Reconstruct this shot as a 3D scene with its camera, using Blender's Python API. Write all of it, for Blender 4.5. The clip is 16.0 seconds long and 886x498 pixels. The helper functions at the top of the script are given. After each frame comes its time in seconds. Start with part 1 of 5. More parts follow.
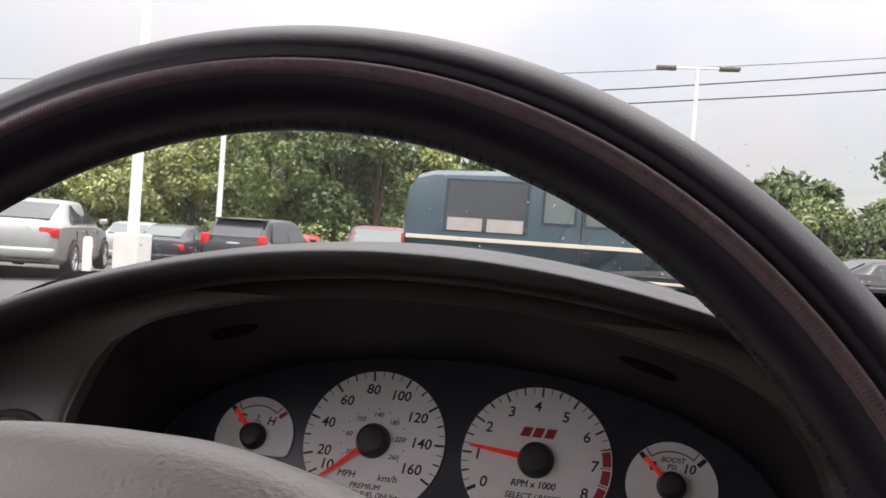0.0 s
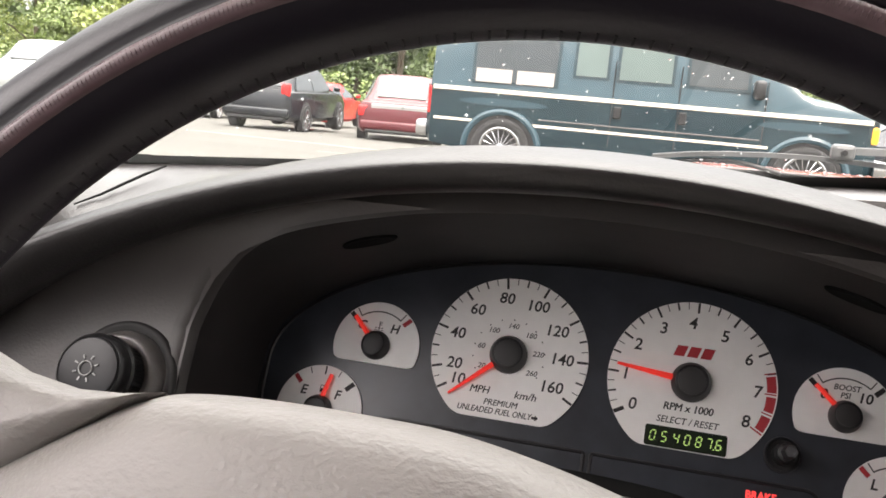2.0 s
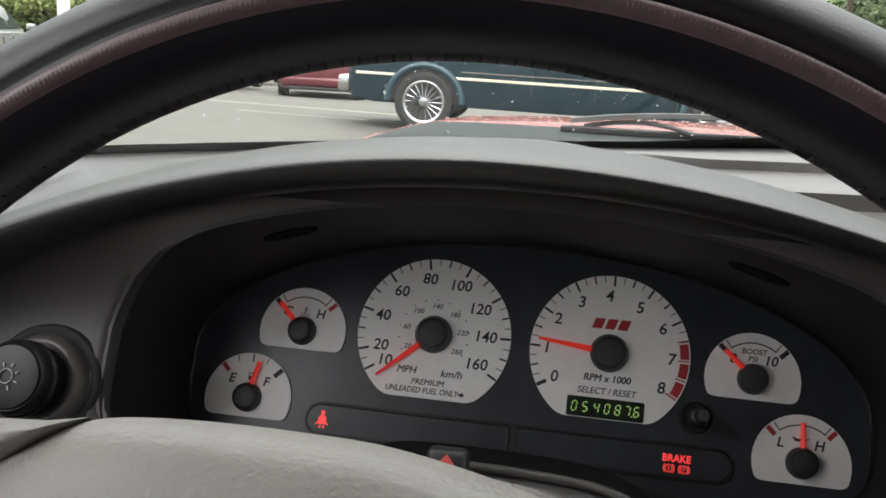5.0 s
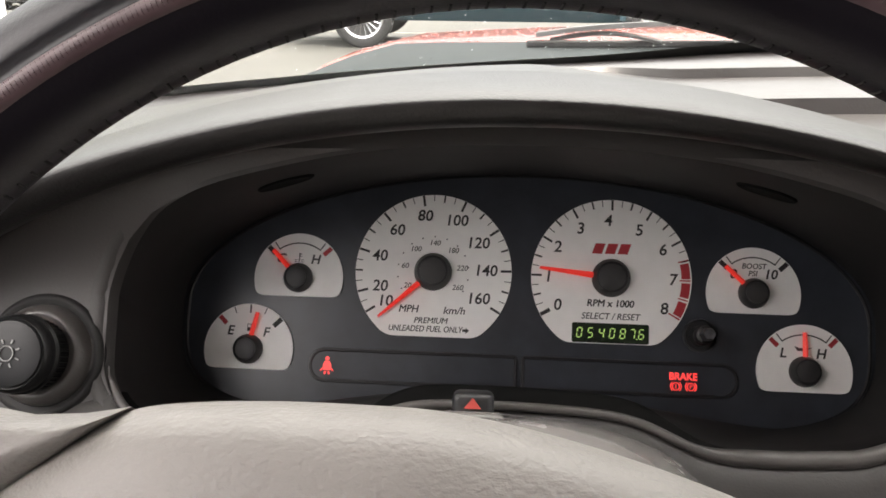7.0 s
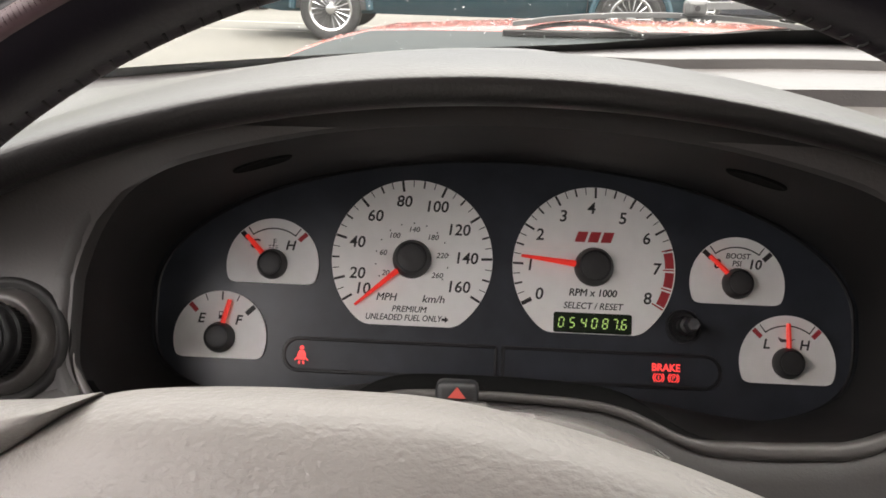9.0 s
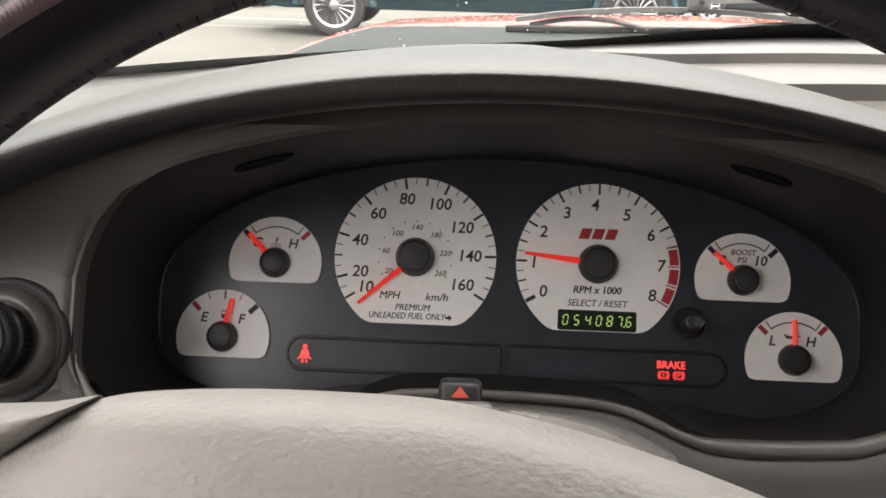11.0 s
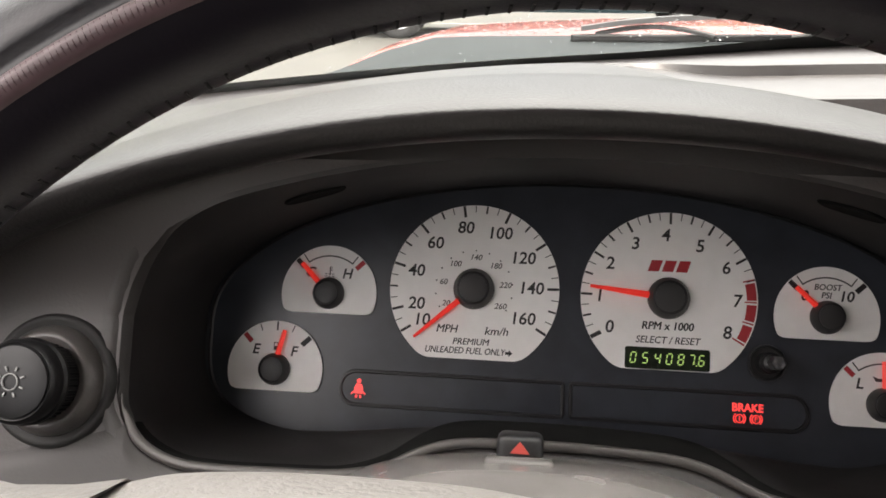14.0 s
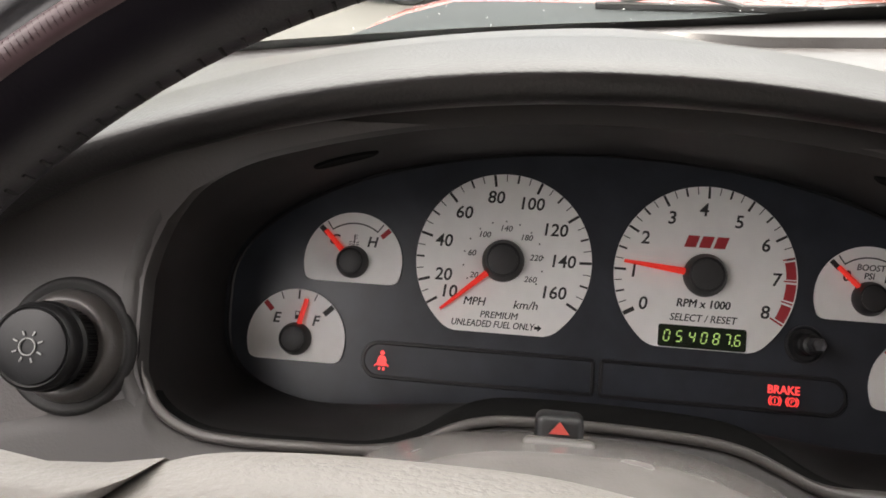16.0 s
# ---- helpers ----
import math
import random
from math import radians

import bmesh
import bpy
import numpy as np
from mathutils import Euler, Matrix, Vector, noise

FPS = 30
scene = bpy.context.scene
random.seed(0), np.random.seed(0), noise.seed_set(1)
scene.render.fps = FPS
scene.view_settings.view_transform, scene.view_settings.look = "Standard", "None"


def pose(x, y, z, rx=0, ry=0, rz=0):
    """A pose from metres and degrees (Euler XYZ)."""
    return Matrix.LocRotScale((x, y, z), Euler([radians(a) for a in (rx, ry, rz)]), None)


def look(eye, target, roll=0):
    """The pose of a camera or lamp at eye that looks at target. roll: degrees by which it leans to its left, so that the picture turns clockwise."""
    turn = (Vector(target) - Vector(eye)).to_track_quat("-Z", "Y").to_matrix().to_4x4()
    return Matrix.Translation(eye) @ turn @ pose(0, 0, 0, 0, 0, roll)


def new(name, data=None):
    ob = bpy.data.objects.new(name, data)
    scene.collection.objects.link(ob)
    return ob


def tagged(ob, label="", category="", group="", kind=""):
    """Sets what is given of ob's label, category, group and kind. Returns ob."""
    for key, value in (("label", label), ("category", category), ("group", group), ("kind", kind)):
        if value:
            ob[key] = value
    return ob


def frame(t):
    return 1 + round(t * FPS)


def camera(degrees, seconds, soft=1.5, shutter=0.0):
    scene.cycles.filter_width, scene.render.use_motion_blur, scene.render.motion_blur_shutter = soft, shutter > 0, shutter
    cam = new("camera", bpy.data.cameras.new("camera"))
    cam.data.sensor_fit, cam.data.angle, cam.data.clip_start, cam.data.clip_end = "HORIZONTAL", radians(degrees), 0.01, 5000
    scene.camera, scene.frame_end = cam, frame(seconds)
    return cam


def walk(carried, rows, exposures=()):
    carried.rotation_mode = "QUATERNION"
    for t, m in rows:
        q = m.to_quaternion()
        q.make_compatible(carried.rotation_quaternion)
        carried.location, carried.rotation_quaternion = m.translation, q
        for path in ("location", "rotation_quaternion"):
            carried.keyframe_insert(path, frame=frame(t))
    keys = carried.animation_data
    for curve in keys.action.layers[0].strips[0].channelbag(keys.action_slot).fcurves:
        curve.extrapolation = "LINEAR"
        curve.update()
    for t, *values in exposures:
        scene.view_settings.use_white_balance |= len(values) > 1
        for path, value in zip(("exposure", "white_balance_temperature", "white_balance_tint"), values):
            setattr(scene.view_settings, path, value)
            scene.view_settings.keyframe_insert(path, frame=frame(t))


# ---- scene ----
cam = camera(53.1, 16.0, 1.7)
PATH = [
    (0, (0.0961, -0.5235, 1.0799), (-0.0283, 0.0634, 1.0700), 3.85),
    (0.5, (0.0642, -0.5063, 1.0997), (-0.0727, 0.0761, 1.0535), 4.48),
    (1, (0.0567, -0.4909, 1.0989), (-0.0609, 0.0916, 1.0155), 5.02),
    (1.5, (0.0489, -0.4812, 1.0948), (-0.0647, 0.0990, 0.9924), 5.31),
    (2, (0.0139, -0.4786, 1.0981), (-0.1149, 0.0969, 0.9873), 4.87),
    (2.5, (-0.0107, -0.4438, 1.0999), (-0.1278, 0.1319, 0.9778), 4.85),
    (3, (0.0193, -0.4511, 1.1084), (-0.1257, 0.1196, 0.9928), 3.11),
    (3.5, (0.0470, -0.4825, 1.1075), (-0.0866, 0.0913, 0.9940), 4.44),
    (4, (0.0310, -0.4694, 1.1062), (-0.0654, 0.1089, 0.9785), 3.94),
    (4.5, (0.0191, -0.4742, 1.1129), (-0.0595, 0.1046, 0.9758), 3.41),
    (5, (0.0176, -0.4813, 1.1160), (-0.0612, 0.0973, 0.9781), 3.58),
    (7.3, (-0.0136, -0.4668, 1.1242), (-0.0495, 0.0997, 0.9298), 0.22),
    (7.5, (-0.0152, -0.4624, 1.1221), (-0.0437, 0.1050, 0.9292), 0.53),
    (8, (-0.0146, -0.4588, 1.1196), (-0.0333, 0.1084, 0.9246), 1.25),
    (8.5, (-0.0162, -0.4578, 1.1150), (-0.0335, 0.1086, 0.9176), 1.72),
    (9, (-0.0174, -0.4611, 1.1152), (-0.0368, 0.1061, 0.9206), 1.80),
    (9.2, (-0.0155, -0.4616, 1.1185), (-0.0381, 0.1054, 0.9238), 1.68),
    (11.5, (-0.0166, -0.4579, 1.1149), (-0.0399, 0.1082, 0.9173), 1.26),
    (12, (-0.0161, -0.4609, 1.1172), (-0.0436, 0.1053, 0.9207), 0.79),
    (12.5, (-0.0212, -0.4625, 1.1132), (-0.0607, 0.1033, 0.9174), 0.41),
    (13, (-0.0137, -0.4563, 1.1224), (-0.0658, 0.1098, 0.9307), 0.10),
    (13.5, (-0.0076, -0.4356, 1.1229), (-0.0657, 0.1296, 0.9301), 0.25),
    (14, (-0.0168, -0.4316, 1.1235), (-0.0817, 0.1311, 0.9255), 0.31),
    (14.5, (-0.0191, -0.4233, 1.1226), (-0.0888, 0.1371, 0.9200), 0.33),
    (15, (-0.0249, -0.4214, 1.1215), (-0.0902, 0.1377, 0.9136), 0.90),
    (15.5, (-0.0264, -0.4179, 1.1175), (-0.0926, 0.1390, 0.9042), 1.45),
    (16, (-0.0321, -0.4187, 1.1179), (-0.0970, 0.1369, 0.9009), 1.62),
]
walk(cam, [(t, look(eye, at, roll)) for t, eye, at, roll in PATH],
     exposures=[(0.0, 0.78, 7050, 22), (0.3, 0.42, 6550, 24), (0.6, 0.45, 6700, 24), (0.9, 1.5, 7300, 23), (1.4, 2.3, 7400, 17), (2.1, 1.95, 7400, 17), (2.8, 1.72, 7400, 17), (3.3, 1.62, 7400, 17), (4.1, 1.2, 7000, 10), (5.2, 1.3, 7000, 10), (7.3, 1.92, 7450, 15), (16.0, 1.92, 7450, 15)])

# ---- world and sun: thin overcast ----
world = bpy.data.worlds.new("sky")
scene.world = world
world.use_nodes = True
wn, wl = world.node_tree.nodes, world.node_tree.links
sky = wn.new("ShaderNodeTexSky")
sky.sky_type = "NISHITA"
sky.sun_disc = False
sky.sun_elevation, sky.sun_rotation = radians(52), radians(149)
veil = wn.new("ShaderNodeMix")
veil.data_type = "RGBA"
cloud = wn.new("ShaderNodeTexNoise")
cloud.inputs["Scale"].default_value, cloud.inputs["Detail"].default_value = 2.6, 5.0
ramp = wn.new("ShaderNodeMapRange")
ramp.inputs[1].default_value, ramp.inputs[2].default_value = 0.35, 0.62
ramp.inputs[3].default_value, ramp.inputs[4].default_value = 0.62, 0.97
wl.new(cloud.outputs["Fac"], ramp.inputs[0])
wl.new(ramp.outputs[0], veil.inputs[0])
wl.new(sky.outputs[0], veil.inputs[6])
# an overcast dome, brighter overhead than at the horizon
tc, sp_, up_ = wn.new("ShaderNodeTexCoord"), wn.new("ShaderNodeSeparateXYZ"), wn.new("ShaderNodeMapRange")
wl.new(tc.outputs["Generated"], sp_.inputs[0])
climb = wn.new("ShaderNodeMath")
climb.operation, climb.use_clamp = "POWER", True
climb.inputs[1].default_value = 1.8
wl.new(sp_.outputs[2], climb.inputs[0])
wl.new(climb.outputs[0], up_.inputs[0])
up_.inputs[1].default_value, up_.inputs[2].default_value, up_.inputs[3].default_value, up_.inputs[4].default_value = 0.0, 1.0, 3.9, 42.0
dome = wn.new("ShaderNodeVectorMath")
dome.operation = "SCALE"
dome.inputs[0].default_value = (0.97, 1.0, 1.05)
wl.new(up_.outputs[0], dome.inputs[3])
wl.new(dome.outputs[0], veil.inputs[7])
wl.new(veil.outputs[2], wn["Background"].inputs[0])
wn["Background"].inputs[1].default_value = 0.14
sun = new("sun", bpy.data.lights.new("sun", "SUN"))
sun.data.energy, sun.data.angle, sun.data.color = 1.2, radians(14), (1.0, 0.95, 0.88)
sun.matrix_world = look((0, 0, 30), (-11.0, 18.0, 0))


# ---- materials ----
def material(name, color, rough=0.6, metal=0.0, vary=0.12, size=30.0, grain=0.0, grain_size=900.0, emit=0.0, spec=0.5, island=0.0, stretch=0.0):
    m = bpy.data.materials.new(name)
    m.use_nodes = True
    nt, b = m.node_tree, m.node_tree.nodes["Principled BSDF"]
    b.inputs["Roughness"].default_value, b.inputs["Metallic"].default_value = rough, metal
    b.inputs["Specular IOR Level"].default_value = spec
    co = nt.nodes.new("ShaderNodeTexCoord")
    n1 = nt.nodes.new("ShaderNodeTexNoise")
    n1.inputs["Scale"].default_value, n1.inputs["Detail"].default_value = size, 6.0
    nt.links.new(co.outputs["Object"], n1.inputs["Vector"])
    mr = nt.nodes.new("ShaderNodeMapRange")
    mr.inputs[1].default_value, mr.inputs[2].default_value = 0.25, 0.75
    mr.inputs[3].default_value, mr.inputs[4].default_value = 1 - vary, 1 + vary
    nt.links.new(n1.outputs["Fac"], mr.inputs[0])
    mx = nt.nodes.new("ShaderNodeMix")
    mx.data_type, mx.blend_type = "RGBA", "MULTIPLY"
    mx.inputs[0].default_value = 1.0
    mx.inputs[6].default_value = (*color, 1)
    nt.links.new(mr.outputs[0], mx.inputs[7])
    last = mx.outputs[2]
    if island:
        ge = nt.nodes.new("ShaderNodeNewGeometry")
        hs = nt.nodes.new("ShaderNodeMapRange")
        hs.inputs[3].default_value, hs.inputs[4].default_value = 1 - island, 1 + island
        nt.links.new(ge.outputs["Random Per Island"], hs.inputs[0])
        m2 = nt.nodes.new("ShaderNodeMix")
        m2.data_type, m2.blend_type = "RGBA", "MULTIPLY"
        m2.inputs[0].default_value = 1.0
        nt.links.new(last, m2.inputs[6])
        nt.links.new(hs.outputs[0], m2.inputs[7])
        last = m2.outputs[2]
    nt.links.new(last, b.inputs["Base Color"])
    rr = nt.nodes.new("ShaderNodeMapRange")
    rr.inputs[3].default_value, rr.inputs[4].default_value = max(rough - 0.08, 0.02), min(rough + 0.08, 1.0)
    nt.links.new(n1.outputs["Fac"], rr.inputs[0])
    nt.links.new(rr.outputs[0], b.inputs["Roughness"])
    if grain:
        n2 = nt.nodes.new("ShaderNodeTexNoise")
        n2.inputs["Scale"].default_value, n2.inputs["Detail"].default_value = grain_size, 3.0
        if stretch:
            mp = nt.nodes.new("ShaderNodeMapping")
            mp.inputs["Scale"].default_value = (stretch, 1, 1)
            nt.links.new(co.outputs["Object"], mp.inputs["Vector"])
            nt.links.new(mp.outputs[0], n2.inputs["Vector"])
        else:
            nt.links.new(co.outputs["Object"], n2.inputs["Vector"])
        bp = nt.nodes.new("ShaderNodeBump")
        bp.inputs["Strength"].default_value, bp.inputs["Distance"].default_value = grain, (0.0012 if stretch else 0.0006) if grain_size > 100 else 0.01
        nt.links.new(n2.outputs["Fac"], bp.inputs["Height"])
        nt.links.new(bp.outputs[0], b.inputs["Normal"])
    if emit:
        b.inputs["Emission Color"].default_value, b.inputs["Emission Strength"].default_value = (*color, 1), emit
    return m


def glass_sheet(name, tint=(0.71, 0.74, 0.72), gloss=0.06):
    m = bpy.data.materials.new(name)
    m.use_nodes = True
    nt = m.node_tree
    nt.nodes.remove(nt.nodes["Principled BSDF"])
    tr, gl, mx = nt.nodes.new("ShaderNodeBsdfTransparent"), nt.nodes.new("ShaderNodeBsdfGlossy"), nt.nodes.new("ShaderNodeMixShader")
    tr.inputs[0].default_value = (*tint, 1)
    gl.inputs["Roughness"].default_value = 0.02
    mx.inputs[0].default_value = gloss
    nt.links.new(tr.outputs[0], mx.inputs[1])
    nt.links.new(gl.outputs[0], mx.inputs[2])
    nt.links.new(mx.outputs[0], nt.nodes["Material Output"].inputs[0])
    return m


M_DASH = material("dash_vinyl", (0.014, 0.0125, 0.0125), 0.34, vary=0.1, size=25, grain=0.36, grain_size=640, spec=0.88)
# the dash vinyl again, darkened for the shade on the brow's front
M_DASH_SHADE = material("dash_vinyl_shade", (0.0115, 0.0105, 0.0105), 0.36, vary=0.1, size=25, grain=0.34, grain_size=640, spec=0.52)
M_PANEL = material("dash_panel", (0.054, 0.049, 0.048), 0.5, vary=0.1, size=20, grain=0.35, grain_size=700)
# panel plastic darkened to hold the shade of the gauge cavity and switch dish
M_PANEL_SHADE = material("panel_plastic_shade", (0.016, 0.0155, 0.0155), 0.62, vary=0.1, size=20, grain=0.2, spec=0.3)
# blue-black plate, its colour lifted to include the missing lens's reflected haze
M_HAZED_PLATE = material("gauge_plate", (0.029, 0.033, 0.042), 0.32, vary=0.3, size=45)
# panel plastic at a middle tone, for half-shaded lip and knee panel
M_PANEL_HALFSHADE = material("panel_plastic_halfshade", (0.038, 0.035, 0.034), 0.55, vary=0.1, size=20, grain=0.2)
M_BLACK = material("black_plastic", (0.010, 0.010, 0.011), 0.45, vary=0.2, size=80, grain=0.15)
M_DIAL = material("dial_face", (0.86, 0.84, 0.825), 0.42, vary=0.03, size=120, grain=0.06, grain_size=2500)
M_INK = material("dark_ink", (0.018, 0.016, 0.017), 0.6, vary=0.1)
M_INKLIGHT = material("grey_ink", (0.05, 0.047, 0.047), 0.6, vary=0.1)
M_REDINK = material("red_ink", (0.42, 0.025, 0.035), 0.55, vary=0.08)
# the pointers emit a little of their own red
M_NEEDLE = material("needle_red_glow", (0.80, 0.045, 0.035), 0.4, vary=0.05, emit=0.12)
M_WARN = material("warning_lamp", (0.9, 0.06, 0.06), 0.5, vary=0.02, emit=0.36)
M_REDTRI = material("dull_red", (0.42, 0.05, 0.04), 0.5, vary=0.05)
M_SYMBOL = material("grey_print", (0.20, 0.20, 0.195), 0.6, vary=0.1)
M_LCD = material("lcd_glass", (0.012, 0.02, 0.012), 0.2, vary=0.2)
M_DIGIT = material("lcd_digit", (0.42, 0.68, 0.20), 0.5, vary=0.02, emit=0.20)
M_LEATHER = material("black_leather", (0.0080, 0.0064, 0.0098), 0.37, vary=0.08, size=30, grain=0.16, grain_size=900, spec=0.36)
M_STITCH = material("stitching", (0.092, 0.057, 0.063), 0.7, vary=0.2, size=400)
# mauve seam leather with the sheen along it mixed into the colour
M_SEAM_SHEEN = material("seam_leather_sheen", (0.10, 0.062, 0.068), 0.40, vary=0.2, size=200)
M_STITCHDARK = material("dark_stitching", (0.006, 0.005, 0.0055), 0.7, vary=0.2, size=400)
M_PAD = material("airbag_vinyl", (0.205, 0.191, 0.180), 0.46, vary=0.05, size=30, grain=0.48, grain_size=560, stretch=0.75)
M_SHROUD = material("shroud_plastic", (0.135, 0.127, 0.122), 0.25, vary=0.15, size=30, grain=0.12)
M_HEAD = material("headliner", (0.55, 0.53, 0.50), 0.9, vary=0.06, size=60, grain=0.3)
M_CHROME = material("chrome", (0.52, 0.52, 0.53), 0.12, 1.0, vary=0.05)
M_STEEL = material("wheel_metal", (0.6, 0.6, 0.6), 0.28, 1.0, vary=0.15, size=12)
M_WIPER = material("wiper_metal", (0.095, 0.095, 0.097), 0.45, 0.2, vary=0.2, size=40)
M_KNOB = material("knob_plastic", (0.007, 0.007, 0.0075), 0.36, vary=0.15, size=80, grain=0.1, spec=0.25)
M_HUBTOP = material("hub_face", (0.030, 0.029, 0.030), 0.5, vary=0.12, size=120, grain=0.1)
M_MATT = material("matt_black", (0.006, 0.006, 0.006), 0.9, vary=0.2, size=60, spec=0.1)
# panel plastic lightened for the lit bezel edge and switch collar
M_PANEL_LIT = material("panel_plastic_lit", (0.072, 0.066, 0.063), 0.40, vary=0.12, size=24, grain=0.3, grain_size=600, spec=0.6)
M_TIP = material("dark_metal", (0.07, 0.07, 0.075), 0.34, 0.5, vary=0.1)
M_COWL = material("weathered_cowl", (0.026, 0.031, 0.032), 0.8, vary=0.2, size=18, grain=0.3, grain_size=300, spec=0.12)
M_GLASS = glass_sheet("windscreen_glass", gloss=0.085)
M_DROP = bpy.data.materials.new("water_drop")
M_DROP.use_nodes = True
M_DROP.node_tree.nodes["Principled BSDF"].inputs["Transmission Weight"].default_value = 1.0
M_DROP.node_tree.nodes["Principled BSDF"].inputs["Roughness"].default_value = 0.05
M_DROP.node_tree.nodes["Principled BSDF"].inputs["IOR"].default_value = 1.33


def paint(name, color, rough=0.25):
    return material(name, color, rough, vary=0.08, size=2.5)


M_RED = paint("red_paint", (0.21, 0.030, 0.018), 0.12)
M_TEAL = paint("teal_paint", (0.005, 0.022, 0.030), 0.2)
M_TEALGREY = paint("blue_grey_paint", (0.022, 0.052, 0.068), 0.2)
M_CREAM = paint("cream_stripe", (0.62, 0.57, 0.47), 0.4)
M_GRAPHITE = paint("graphite_paint", (0.013, 0.015, 0.018), 0.15)
M_MAROON = paint("maroon_paint", (0.090, 0.012, 0.017), 0.22)
M_BRIGHTRED = paint("bright_red_paint", (0.42, 0.02, 0.022), 0.25)
M_SILVER = material("silver_paint", (0.32, 0.33, 0.33), 0.3, 0.5, vary=0.06, size=3)
M_NAVY = paint("dark_navy_paint", (0.015, 0.017, 0.024), 0.25)
M_CARGLASS = material("tinted_car_glass", (0.03, 0.038, 0.042), 0.06, vary=0.1, size=2)
M_PALEGLASS = material("pale_car_glass", (0.09, 0.12, 0.115), 0.12, vary=0.1, size=2, spec=0.3)
M_CURTAIN = material("window_blind", (0.3, 0.28, 0.26), 0.8, vary=0.12, size=8)
M_TYRE = material("tyre_rubber", (0.018, 0.018, 0.019), 0.8, vary=0.2, size=20)
M_TAIL = material("tail_lamp_red", (0.50, 0.022, 0.022), 0.15, vary=0.2, size=12, emit=0.04)
M_AMBER = material("amber_lamp", (0.85, 0.4, 0.03), 0.2, vary=0.1, size=12, emit=0.1)
M_PLATEWHITE = material("number_plate", (0.6, 0.62, 0.62), 0.5, vary=0.1, size=20)
M_ASPHALT = material("asphalt", (0.070, 0.067, 0.059), 0.85, vary=0.22, size=0.7, grain=0.6, grain_size=60)
M_LINE = material("road_paint", (0.42, 0.40, 0.33), 0.75, vary=0.25, size=5)
M_WHITE = material("white_paint", (0.78, 0.78, 0.77), 0.5, vary=0.05, size=4)
M_CONCRETE = material("painted_concrete", (0.66, 0.65, 0.62), 0.8, vary=0.1, size=5, grain=0.3, grain_size=50)
M_GRASS = material("grass", (0.06, 0.10, 0.025), 0.9, vary=0.3, size=1.5, island=0.3)
M_BARK = material("bark", (0.09, 0.07, 0.05), 0.9, vary=0.3, size=8, grain=0.6, grain_size=30)
M_LEAF = [material("leaf_" + n, c, 0.6, vary=0.3, size=0.6, island=0.45) for n, c in
          (("dark", (0.088, 0.125, 0.048)), ("mid", (0.155, 0.205, 0.070)), ("light", (0.25, 0.29, 0.10)))]
M_WIRE = material("cable", (0.03, 0.03, 0.032), 0.6)


# ---- helpers of this scene ----
def mesh(name, verts, faces, mat=None, smooth=False):
    me = bpy.data.meshes.new(name)
    me.from_pydata([tuple(v) for v in verts], [], faces)
    me.update()
    if mat:
        me.materials.append(mat)
    if smooth:
        me.polygons.foreach_set("use_smooth", [True] * len(me.polygons))
    return me


def obj(name, me, parent=None, m=None, label=""):
    ob = new(name, me)
    if parent:
        ob.parent = parent
    if m is not None:
        ob.matrix_basis = m
    return tagged(ob, label)


def thing(name, label, category, m=None, group="", kind=""):
    ob = new(name)
    ob.empty_display_size = 0.05
    if m is not None:
        ob.matrix_basis = m
    return tagged(ob, label, category, group, kind)


def part(name, bm, mat, parent, label="", m=None, smooth=False, sharp=None):
    me = bpy.data.meshes.new(name)
    bm.normal_update()
    bm.to_mesh(me)
    bm.free()
    me.materials.append(mat)
    if smooth:
        me.polygons.foreach_set("use_smooth", [True] * len(me.polygons))
        me.set_sharp_from_angle(angle=radians(sharp or 40))
    return obj(name, me, parent, m, label)


def grid(rings, close=False, cap=False):
    """A bmesh skin over rings of equal length; close joins each ring's ends."""
    bm = bmesh.new()
    vs = [[bm.verts.new(p) for p in r] for r in rings]
    n = len(rings[0])
    for a, b in zip(vs, vs[1:]):
        for i in range(n if close else n - 1):
            j = (i + 1) % n
            bm.faces.new((a[i], a[j], b[j], b[i]))
    if cap:
        bm.faces.new(list(reversed(vs[0])))
        bm.faces.new(vs[-1])
    return bm


def box(sx, sy, sz, c=(0, 0, 0), bevel=0.0, seg=2):
    bm = bmesh.new()
    bmesh.ops.create_cube(bm, size=1.0, matrix=Matrix.Translation(c) @ Matrix.Diagonal((sx, sy, sz, 1)))
    if bevel:
        bmesh.ops.bevel(bm, geom=bm.edges[:], offset=bevel, segments=seg, affect="EDGES", profile=0.5)
    return bm


def slab(points, z0, z1, bevel=0.0):
    """A flat plate with the outline points (x, y), from z0 to z1."""
    bm = bmesh.new()
    lo = [bm.verts.new((x, y, z0)) for x, y in points]
    hi = [bm.verts.new((x, y, z1)) for x, y in points]
    n = len(points)
    bm.faces.new(list(reversed(lo)))
    top = bm.faces.new(hi)
    for i in range(n):
        bm.faces.new((lo[i], lo[(i + 1) % n], hi[(i + 1) % n], hi[i]))
    if bevel:
        bmesh.ops.bevel(bm, geom=list(top.edges), offset=bevel, segments=2, affect="EDGES", profile=0.5)
    return bm


def lathe(profile, seg=40, x0=0.0, y0=0.0):
    """profile: (radius, z) from the bottom to the top, turned round z."""
    rings = [[(x0 + r * math.cos(2 * math.pi * k / seg), y0 + r * math.sin(2 * math.pi * k / seg), z) for k in range(seg)] for r, z in profile]
    bm = grid(rings, close=True)
    bm.verts.ensure_lookup_table()
    bm.faces.new([bm.verts[(len(profile) - 1) * seg + k] for k in range(seg)])
    return bm


